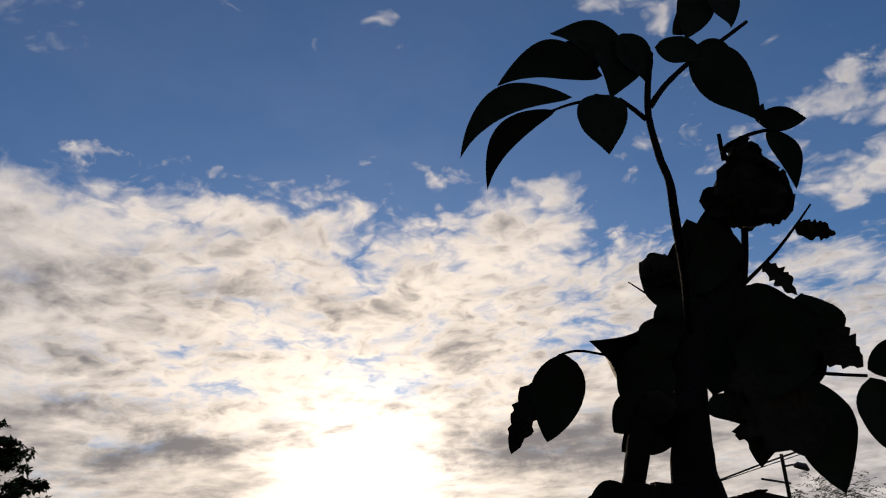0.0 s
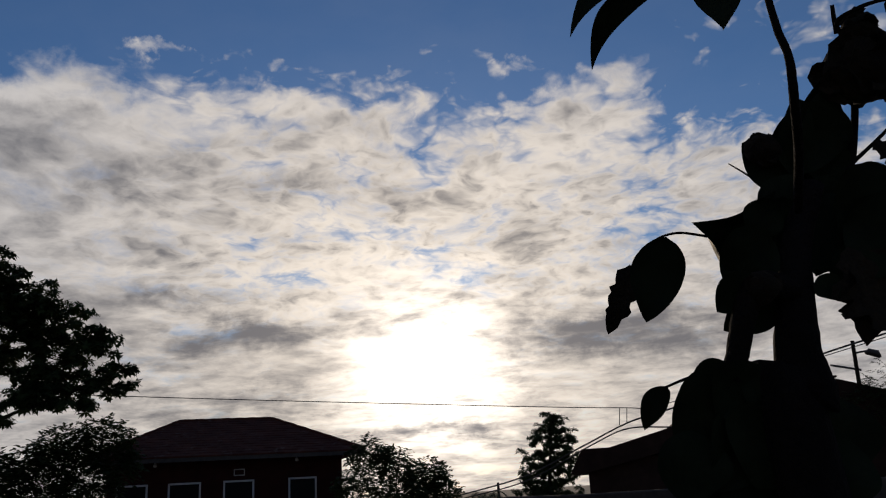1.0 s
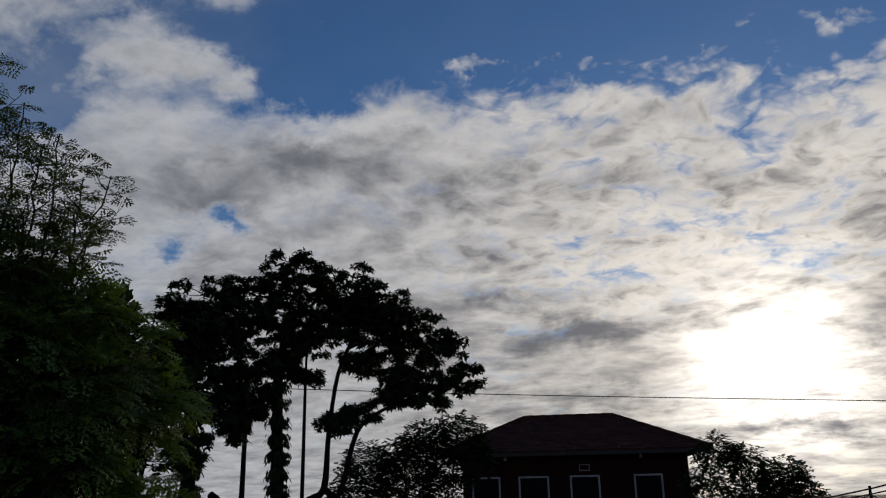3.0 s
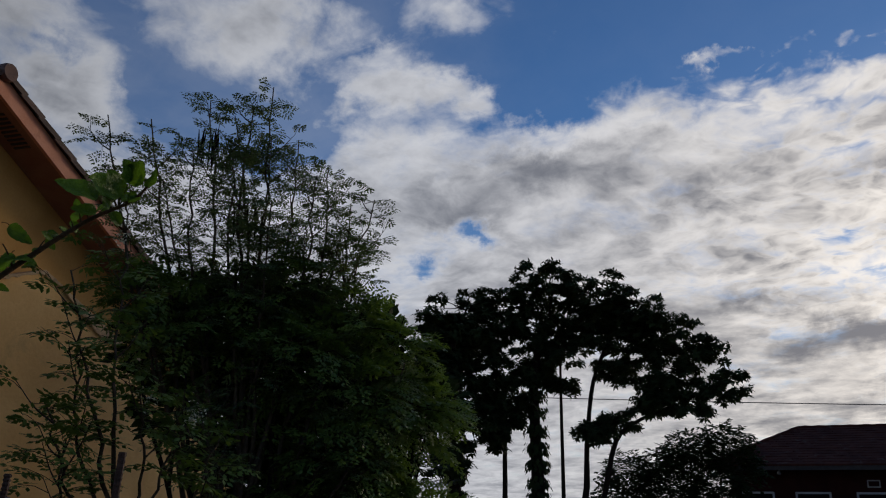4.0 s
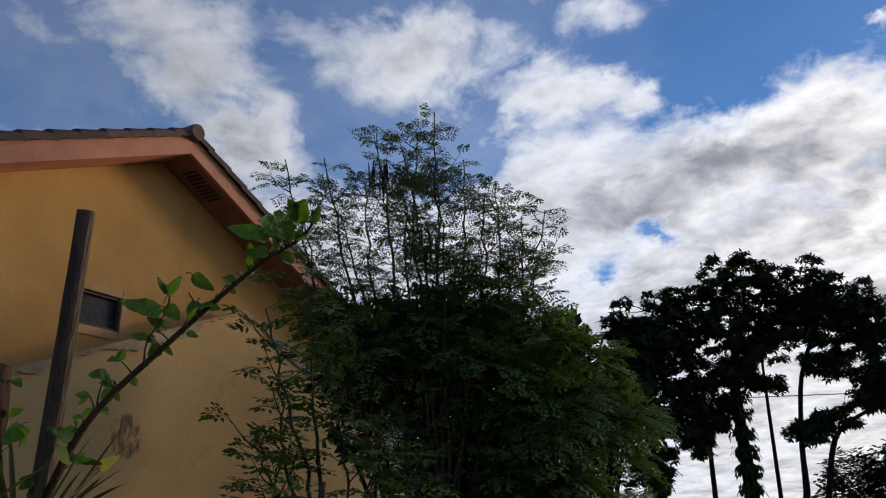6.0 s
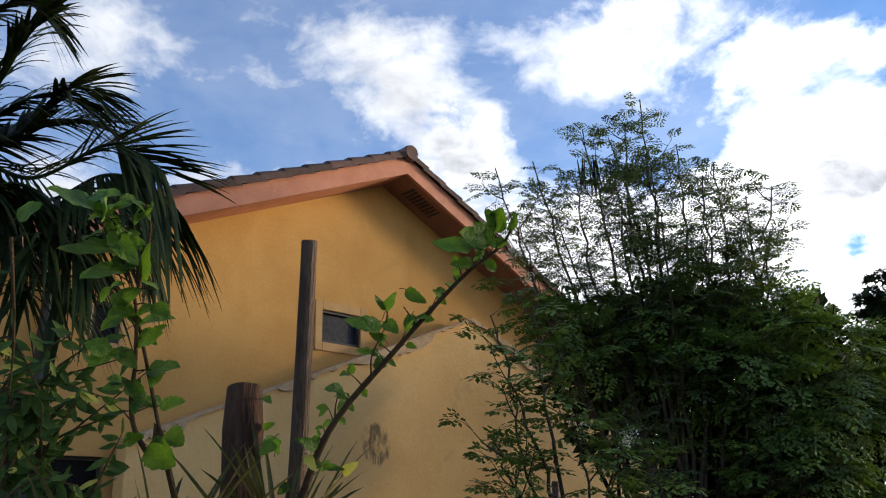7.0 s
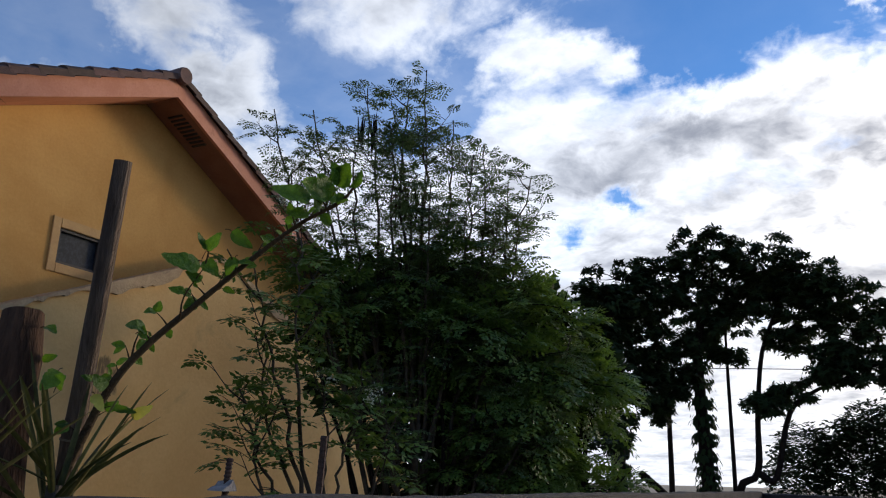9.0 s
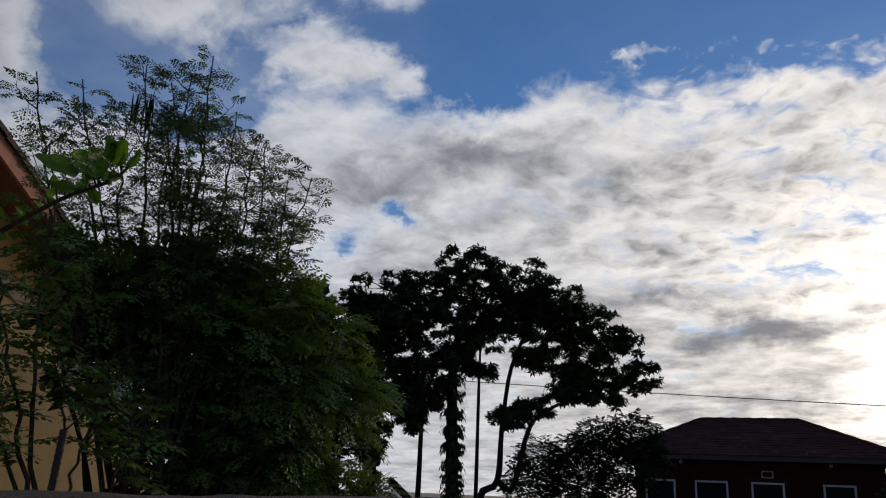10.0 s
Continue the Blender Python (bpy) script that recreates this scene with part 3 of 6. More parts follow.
def make_house():
    root = thing("gabled_house", HOUSE, "ochre plastered house with a brown tiled gable roof", "house")
    pitch = 0.45
    roof_at = Vector((-0.05, 0, 0.035))
    under = lambda s: 5.835 - pitch * abs(s + 0.05)
    bm = bmesh.new()
    holes = [(-0.95, -0.40, 3.66, 4.04), (-3.52, -3.26, 3.32, 3.70), (-4.15, -3.27, 1.90, 2.30)]
    holed_wall(bm, -4.4, 4.6, 0.5, 0.7, under, holes, [-0.05])
    part("gable_wall", bm, PLASTER, root, "ochre plaster gable wall")
    bm = bmesh.new()
    for s0, s1 in ((-4.4, -4.2), (4.4, 4.6)):
        box(bm, (s0, 0.702, -0.1), (s1, 9.0, under(4.3) - 0.05))
    box(bm, (-4.2, 8.8, -0.1), (4.4, 9.0, 3.8))
    part("side_wall", bm, PLASTER, root)
    make_window("window", root, -0.95, -0.40, 3.66, 4.04, 0.5, GLASS, FRAME_TAN, 0.10, 0.02, "small window with a tan surround")
    make_window("window", root, -3.52, -3.26, 3.32, 3.70, 0.5, DARK_PANE, FRAME_TAN, 0.06, 0.02, "narrow dark window")
    make_window("window", root, -4.15, -3.27, 1.90, 2.30, 0.56, DARK_PANE, FRAME_TAN, 0.05, 0.02, "low dark window")
    # annex with a gabled parapet in front
    ridge_s, ridge_z = 1.2, 4.20
    top = lambda s: ridge_z - (0.40 if s < ridge_s else 0.36) * abs(s - ridge_s)
    bm = bmesh.new()
    holed_wall(bm, -3.22, 6.2, 0.18, 0.38, top, [], [ridge_s])
    part("annex_wall", bm, PLASTER_OLD, root, "pale ochre plaster wall with stains")
    rng = random.Random(11)
    for s0, s1 in ((-3.22, ridge_s - 0.002), (ridge_s + 0.002, 6.2)):
        upper, lower, s = [], [], s0
        depth = 0.07
        while s < s1:
            depth = min(0.15, max(0.02, depth + rng.uniform(-0.035, 0.035) + (rng.choice((-0.05, 0.05)) if rng.random() < 0.15 else 0)))
            upper.append((s, top(s) + rng.uniform(0.004, 0.016)))
            lower.append((s, top(s) - depth))
            s += rng.uniform(0.03, 0.10)
        upper.append((s1, top(s1) + 0.01))
        lower.append((s1, top(s1) - 0.06))
        bm = bmesh.new()
        for (a0, a1), (b0, b1) in zip(zip(lower, upper), zip(lower[1:], upper[1:])):
            proud = 0.142
            prism(bm, [a0, b0, b1, a1], proud, 0.40)
        bmesh.ops.remove_doubles(bm, verts=bm.verts[:], dist=0.0005)
        part("coping", bm, COPING, root, "broken plaster edge along the wall top")
    # rake boards and soffit; the right soffit's shade is in its darker colour
    for sign, far in ((-1, 4.75), (1, 4.95)):
        bm = bmesh.new()
        prism(bm, [(0, 5.80), (sign * far, 5.80 - pitch * far), (sign * far, 6.03 - pitch * far), (0, 6.03)], 0.0, 0.045)
        part("rake_board", bm, FASCIA, root, "terracotta painted rake board").location = roof_at
        bm = bmesh.new()
        prism(bm, [(0, 5.803), (sign * far, 5.803 - pitch * far), (sign * far, 5.85 - pitch * far), (0, 5.85)], 0.048, 0.498)
        part("soffit", bm, FASCIA if sign < 0 else SOFFIT_SHADED, root).location = roof_at
        bm = bmesh.new()
        prism(bm, [(0, 5.98), (sign * far, 5.98 - pitch * far), (sign * far, 6.03 - pitch * far), (0, 6.03)], 0.046, 9.3)
        part("roof_deck", bm, SOFFIT_SHADED, root).location = roof_at
        bm = bmesh.new()
        prism(bm, [(sign * far, 5.80 - pitch * far), (sign * (far + 0.03), 5.80 - pitch * far), (sign * (far + 0.03), 6.03 - pitch * far), (sign * far, 6.03 - pitch * far)], 0.0, 9.3)
        part("eave_board", bm, FASCIA, root).location = roof_at
    # slatted vent in the soffit
    bm = bmesh.new()
    for k in range(9):
        s = 0.22 + 0.055 * k
        box(bm, (s, 0.14, 5.785 - pitch * s), (s + 0.03, 0.36, 5.812 - pitch * s))
    part("soffit_vent", bm, DARK_FRAME, root).location = roof_at
    # downpipe at the corner
    bm = bmesh.new()
    tube(bm, [(-3.95, 0.42, 0.0), (-3.95, 0.42, 3.7), (-4.2, 0.2, 3.9)], [0.05] * 3, 10)
    part("downpipe", bm, DARK_FRAME, root, "dark downpipe")
    # tiles: a row along each rake, then joined courses over the slopes
    slope = math.atan(pitch)

    def tile_mesh():
        bm = bmesh.new()
        prof = [(-0.115, -0.012), (-0.112, 0.075), (-0.06, 0.115), (0.0, 0.12), (0.10, 0.08), (0.16, 0.05), (0.22, 0.065), (0.22, 0.03), (0.0, 0.085), (-0.085, 0.0)]
        a = [bm.verts.new((0.0, y, z)) for y, z in prof]
        b = [bm.verts.new((0.40, y, z - 0.035)) for y, z in prof]
        for k in range(len(prof)):
            q = (k + 1) % len(prof)
            bm.faces.new((a[k], a[q], b[q], b[k]))
        bm.faces.new(a[::-1])
        bm.faces.new(b)
        bmesh.ops.recalc_face_normals(bm, faces=bm.faces[:])
        mesh = bpy.data.meshes.new("tile")
        bm.to_mesh(mesh)
        bm.free()
        return mesh

    mesh = tile_mesh()
    for sign, count in ((-1, 16), (1, 16)):
        for k in range(count):
            d = 0.33 * (k + 1)
            ob = link("tile", mesh, TILE, root)
            s, z = d * math.cos(slope) * sign, 6.045 - d * math.sin(slope)
            ob.matrix_local = Matrix.Translation(roof_at + Vector((s, 0.06, z))) @ Matrix.Rotation(-slope if sign < 0 else slope, 4, "Y") @ (Matrix.Identity(4) if sign < 0 else Matrix.Scale(-1, 4, (1, 0, 0))) @ Matrix.Rotation(rng.uniform(-0.02, 0.02), 4, "X") @ Matrix.Scale(0.82, 4, (0, 0, 1))
    verts, faces = [], []
    for sign in (-1, 1):
        for k in range(16):
            d0, d1 = 0.33 * k, 0.33 * (k + 1) + 0.05
            for c in range(30):
                y0 = 0.30 + c * 0.30
                row = len(verts)
                for d, lift in ((d0, 0.02), (d1, 0.055)):
                    for q, h in ((0, 0.0), (0.08, 0.05), (0.16, 0.05), (0.24, 0.0), (0.30, 0.0)):
                        verts.append((sign * d * math.cos(slope), y0 + q, 6.05 - d * math.sin(slope) + h + lift))
                for q in range(4):
                    faces.append((row + q, row + q + 1, row + q + 6, row + q + 5))
    tiles = tagged(raw("roof_tiles", verts, faces, TILE, root), kind="stuff")
    tiles.location = roof_at
    # ridge caps
    for k in range(20):
        bm = bmesh.new()
        y = -0.09 + 0.46 * k
        tube(bm, [(0, y, 6.06), (0, y + 0.03, 6.06), (0, y + 0.48, 6.06)], [0.098, 0.106, 0.092], 12)
        part("ridge_cap", bm, TILE, root, smooth=False).location = roof_at


make_house()


# ---- the far red house with a hip roof ----
def make_far_house():
    root = thing("hip_roofed_house", pose(-15.2, 30.53, 0, 0, 0, 18.6), "red house with walls coloured backlit dark, a hipped tile roof and white window frames", "house")
    bm = bmesh.new()
    windows = [(0.37, 1.50), (2.22, 3.42), (4.24, 5.40), (6.70, 7.80)]
    holed_wall(bm, 0.0, 8.8, 0.0, 0.2, lambda s: 3.45, [(a, b, 1.48, 2.52) for a, b in windows], [])
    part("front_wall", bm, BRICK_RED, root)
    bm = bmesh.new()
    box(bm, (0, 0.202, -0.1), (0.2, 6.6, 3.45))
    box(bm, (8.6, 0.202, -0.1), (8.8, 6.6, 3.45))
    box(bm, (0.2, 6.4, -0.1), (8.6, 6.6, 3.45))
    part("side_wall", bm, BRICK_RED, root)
    for a, b in windows:
        bm = bmesh.new()
        for lo, hi in (((a, -0.03, 1.48), (a + 0.07, 0.08, 2.52)), ((b - 0.07, -0.03, 1.48), (b, 0.08, 2.52)), ((a + 0.07, -0.03, 2.45), (b - 0.07, 0.08, 2.52)), ((a + 0.07, -0.03, 1.48), (b - 0.07, 0.08, 1.54))):
            box(bm, lo, hi, 0.008)
        window = part("window", bm, WHITE_PAINT, root, "white window frame")
        bm = bmesh.new()
        box(bm, (a + 0.07, 0.03, 1.54), (b - 0.07, 0.04, 2.45))
        part("pane", bm, DARK_PANE, window)
    bm = bmesh.new()
    box(bm, (-0.02, -0.07, 1.40), (8.82, -0.002, 1.47), 0.008)
    part("sill_band", bm, surface("grey_band", (0.2, 0.2, 0.2), (0.3, 0.3, 0.3)), root)
    bm = bmesh.new()
    for lo, hi in (((4.62, -0.04, 2.68), (4.66, -0.002, 2.94)), ((5.0, -0.04, 2.68), (5.04, -0.002, 2.94)), ((4.66, -0.04, 2.9), (5.0, -0.002, 2.94)), ((4.66, -0.04, 2.68), (5.0, -0.002, 2.72))):
        box(bm, lo, hi)
    part("wall_vent", bm, surface("vent_grey", (0.25, 0.24, 0.23), (0.35, 0.34, 0.33)), root)
    for x in (1.75, 7.0):
        bm = bmesh.new()
        tube(bm, [(x, -0.25, 3.28), (x, -0.3, 3.22), (x, -0.34, 3.15)], [0.02, 0.06, 0.075], 10)
        part("floodlight", bm, WHITE_PAINT, root)
    # hip roof in lapped courses
    x0, x1, y0, y1, z0 = -0.75, 9.65, -0.7, 7.3, 3.42
    r0, r1, ry, rz = 2.39, 6.22, 3.25, 5.10
    courses = 15
    verts, faces = [], []

    def ring(s, lift):
        xa, xb = x0 + (r0 - x0) * s, x1 + (r1 - x1) * s
        ya, yb = y0 + (ry - y0) * s, y1 + (ry - y1) * s
        z = z0 + (rz - z0) * s + lift
        return [(xa, ya, z), (xb, ya, z), (xb, yb, z), (xa, yb, z)]

    rings = [ring(0, -0.01), ring(0, 0.05)]
    for k in range(courses):
        rings += [ring((k + 1) / courses, 0.012), ring((k + 1) / courses, 0.05)]
    for k, row in enumerate(rings):
        verts += row
        for q in range(4 if k else 0):
            p = (q + 1) % 4
            faces.append((4 * k - 4 + q, 4 * k - 4 + p, 4 * k + p, 4 * k + q))
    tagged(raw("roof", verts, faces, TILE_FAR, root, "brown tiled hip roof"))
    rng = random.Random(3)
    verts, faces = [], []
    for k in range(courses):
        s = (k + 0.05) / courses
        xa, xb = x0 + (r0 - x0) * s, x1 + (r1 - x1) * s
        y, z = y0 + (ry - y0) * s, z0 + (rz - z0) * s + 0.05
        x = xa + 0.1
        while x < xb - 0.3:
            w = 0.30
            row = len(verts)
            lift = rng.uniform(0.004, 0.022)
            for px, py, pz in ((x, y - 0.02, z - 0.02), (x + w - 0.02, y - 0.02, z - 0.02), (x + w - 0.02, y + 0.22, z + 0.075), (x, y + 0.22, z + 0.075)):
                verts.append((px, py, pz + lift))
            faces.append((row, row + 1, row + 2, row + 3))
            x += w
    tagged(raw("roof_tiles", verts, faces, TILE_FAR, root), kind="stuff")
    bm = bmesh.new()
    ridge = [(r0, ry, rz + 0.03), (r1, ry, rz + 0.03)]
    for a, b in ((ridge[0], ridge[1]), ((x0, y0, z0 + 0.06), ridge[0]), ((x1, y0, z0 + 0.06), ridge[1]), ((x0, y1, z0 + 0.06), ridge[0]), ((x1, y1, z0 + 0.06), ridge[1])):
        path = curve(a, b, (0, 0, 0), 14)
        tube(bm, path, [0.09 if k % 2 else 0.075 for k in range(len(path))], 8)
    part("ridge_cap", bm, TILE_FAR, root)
    bm = bmesh.new()
    box(bm, (x0 + 0.02, y0 + 0.02, z0 - 0.16), (x1 - 0.02, y0 + 0.06, z0 - 0.012))
    box(bm, (x0 + 0.02, y0 + 0.06, z0 - 0.06), (x1 - 0.02, 0.0, z0 - 0.02))
    part("eave_board", bm, DARK_FRAME, root)


make_far_house()


def make_low_house():
    """The house beyond the shrub, with a lean-to and a gable roof, in one backlit dark."""
    root = thing("low_house", pose(1.9, 25.9, 0, 0, 0, -6), "low house with a lean-to and a roof, coloured as a backlit silhouette", "house")
    bm = bmesh.new()
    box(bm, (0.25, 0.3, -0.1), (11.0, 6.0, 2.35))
    part("wall", bm, LOW_HOUSE_BACKLIT, root)
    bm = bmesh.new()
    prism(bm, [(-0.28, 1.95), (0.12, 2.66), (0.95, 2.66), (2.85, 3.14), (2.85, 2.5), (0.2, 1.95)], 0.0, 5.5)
    part("lean_to_roof", bm, LOW_HOUSE_BACKLIT, root)
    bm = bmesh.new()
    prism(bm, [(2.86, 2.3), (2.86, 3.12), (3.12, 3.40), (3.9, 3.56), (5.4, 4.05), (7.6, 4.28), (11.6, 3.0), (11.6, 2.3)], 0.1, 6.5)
    part("gable_roof", bm, LOW_HOUSE_BACKLIT, root)
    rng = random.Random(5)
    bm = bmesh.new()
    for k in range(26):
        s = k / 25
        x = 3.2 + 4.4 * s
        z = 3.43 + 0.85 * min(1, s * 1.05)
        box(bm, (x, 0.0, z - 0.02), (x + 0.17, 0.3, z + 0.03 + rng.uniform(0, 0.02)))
    part("ridge_cap", bm, LOW_HOUSE_BACKLIT, root)


make_low_house()


# ---- trees beyond the walls ----
def limb(bm, points, r0, r1, sides=7, rng=None, per=4):
    path = smooth_path(points, per)
    tube(bm, path, taper(r0, r1, len(path)), sides, 0.08 if rng else 0.0, rng)
    return path


def wander(a, b, rng, bow=0.12, count=4):
    """A crooked way from a to b."""
    a, b = Vector(a), Vector(b)
    d = (b - a).length
    out = [a]
    for k in range(1, count):
        p = a.lerp(b, k / count) + Vector((rng.uniform(-1, 1), rng.uniform(-1, 1), rng.uniform(-0.3, 1.0))) * (d * bow * math.sin(math.pi * k / count))
        out.append(p)
    return out + [b]


def spread_tree(name, trunks, clumps, seed, label, leaf_len=0.20, leaf_width=0.115, density=85, flat=0.5, material=None, ivy=None, forks=True, bark=None, pads=46):
    """A tree of flat leaf clumps (place, reach) carried by trunks (points, radii)."""
    rng = random.Random(seed)
    foot = Vector(trunks[0][0][0])
    root = thing(name, pose(foot.x, foot.y, 0), label, "tree")
    inv = Matrix.Translation((-foot.x, -foot.y, 0))
    heads = []
    for points, r0, r1 in trunks:
        bm = bmesh.new()
        pts = [inv @ Vector(p) for p in points]
        path = limb(bm, pts, r0, r1, 9, rng)
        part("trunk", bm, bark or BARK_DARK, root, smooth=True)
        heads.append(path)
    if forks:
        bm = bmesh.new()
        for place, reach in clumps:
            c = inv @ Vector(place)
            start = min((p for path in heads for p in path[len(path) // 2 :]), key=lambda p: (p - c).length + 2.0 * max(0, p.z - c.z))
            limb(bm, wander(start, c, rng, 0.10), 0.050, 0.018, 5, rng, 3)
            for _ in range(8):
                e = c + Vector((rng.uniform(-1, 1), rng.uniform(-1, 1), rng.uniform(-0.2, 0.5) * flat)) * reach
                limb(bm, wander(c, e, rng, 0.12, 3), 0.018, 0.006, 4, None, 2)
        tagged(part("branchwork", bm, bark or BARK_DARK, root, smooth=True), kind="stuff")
    leaves = Foliage(seed + 1)
    for place, reach in clumps:
        c = inv @ Vector(place)
        for _ in range(int(pads * (0.35 + 0.8 * reach * reach))):
            a, r = rng.uniform(0, 6.283), 1.15 * reach * math.sqrt(rng.random())
            o = Vector((math.cos(a) * r, math.sin(a) * r, rng.uniform(-1.1, 0.6) * flat * reach))
            pad = rng.uniform(0.15, 0.30)
            for _ in range(int(density * pad * pad) + 5):
                d = Vector((rng.gauss(0, 1), rng.gauss(0, 1), rng.gauss(0.35, 0.6))).normalized() * rng.random() ** 0.4
                leaves.rosette(c + o + Vector((d.x, d.y, d.z * 0.6)) * pad, d + Vector((0, 0, 0.7)), 6, leaf_len, leaf_width)
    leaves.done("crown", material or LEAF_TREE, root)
    if ivy:
        creeper = Foliage(seed + 2)
        for path, reach, count in ivy:
            pts = smooth_path([inv @ Vector(p) for p in path], 8)
            for _ in range(count):
                p = pts[rng.randrange(len(pts))]
                a = rng.uniform(0, 2 * math.pi)
                r = reach * rng.uniform(0.6, 1.15)
                d = Vector((math.cos(a), math.sin(a), 0))
                creeper.leaf(p + d * r + Vector((0, 0, rng.uniform(-0.15, 0.15))), d * 0.4 + Vector((rng.uniform(-0.3, 0.3), rng.uniform(-0.3, 0.3), -1)), d, rng.uniform(0.12, 0.22), rng.uniform(0.08, 0.14))
        creeper.done("creeper", LEAF_TREE, root, "creeper round the trunk")
    return root


IVY_TRUNK = [(-15.2, 18.72, 0.0), (-15.142, 18.712, 1.679), (-15.219, 18.652, 5.342)]
spread_tree("umbrella_tree",
    [(IVY_TRUNK + [(-14.841, 18.940, 7.062)], 0.26, 0.07),
     ([(-14.6, 19.1, 0.0), (-14.609, 19.112, 1.708), (-14.611, 19.110, 4.385), (-14.608, 19.112, 5.876)], 0.075, 0.03),
     ([(-14.3, 19.3, 0.0), (-14.268, 18.864, 1.562), (-13.896, 19.127, 2.002), (-13.932, 19.344, 3.432), (-13.847, 19.644, 5.239), (-13.379, 19.950, 6.599)], 0.12, 0.04),
     ([(-13.896, 19.127, 2.002), (-13.532, 19.373, 1.870), (-13.160, 19.615, 3.524), (-12.531, 20.002, 4.128), (-11.501, 20.579, 4.600)], 0.10, 0.03)],
    [((-14.829, 18.949, 8.152), 1.15), ((-15.657, 18.303, 7.455), 1.0), ((-13.889, 19.616, 7.850), 1.05), ((-12.889, 20.254, 7.383), 0.95), ((-12.100, 20.711, 6.708), 0.85),
     ((-11.315, 21.126, 6.127), 0.6), ((-10.746, 21.183, 5.120), 0.65), ((-11.595, 20.756, 4.625), 0.6), ((-12.327, 20.122, 4.578), 0.4), ((-15.155, 18.954, 6.750), 0.7),
     ((-14.221, 19.995, 6.860), 0.7), ((-12.844, 20.514, 6.144), 0.75), ((-11.892, 20.824, 5.541), 0.6), ((-13.668, 19.282, 3.815), 0.42), ((-14.591, 19.124, 5.207), 0.4), ((-13.072, 19.671, 4.077), 0.4), ((-15.515, 18.929, 5.742), 0.5), ((-14.60, 19.11, 6.1), 0.55), ((-13.9, 19.6, 6.7), 0.7), ((-12.6, 20.2, 6.75), 0.65), ((-13.3, 19.95, 5.6), 0.5), ((-12.3, 20.4, 5.1), 0.45)],
    21, "tall dark umbrella-crowned tree with an ivy-clad trunk", leaf_len=0.18, leaf_width=0.078, density=140, flat=0.66, ivy=[(IVY_TRUNK, 0.30, 1500)])
LEFT_IVY = [(-15.5, 15.76, 0.0), (-15.555, 15.734, 1.580), (-15.673, 15.622, 6.157)]
spread_tree("umbrella_tree",
    [(LEFT_IVY, 0.26, 0.12), ([(-15.9, 18.1, 0.0), (-15.890, 18.110, 1.790), (-15.884, 18.115, 3.192), (-15.878, 18.121, 4.643)], 0.09, 0.05),
     ([(-15.830, 16.840, 1.896), (-15.794, 17.536, 1.475), (-15.890, 18.110, 1.182)], 0.1, 0.1)],
    [((-16.069, 16.622, 7.136), 0.95), ((-16.222, 15.787, 6.484), 0.8), ((-15.820, 17.513, 6.537), 0.85), ((-15.999, 16.687, 5.580), 0.8), ((-15.799, 17.925, 5.270), 0.75),
     ((-16.090, 15.214, 5.344), 0.7), ((-15.714, 15.584, 4.314), 0.7), ((-15.648, 17.001, 4.334), 0.65), ((-15.739, 18.236, 4.324), 0.5), ((-15.824, 17.510, 3.611), 0.4), ((-15.866, 15.436, 3.123), 0.7), ((-15.9, 16.2, 6.0), 0.8), ((-15.7, 17.3, 4.9), 0.6)],
    34, "tall dark tree with a creeper on its trunk", leaf_len=0.18, leaf_width=0.080, density=150, flat=0.8, pads=50, ivy=[(LEFT_IVY, 0.30, 1500)])


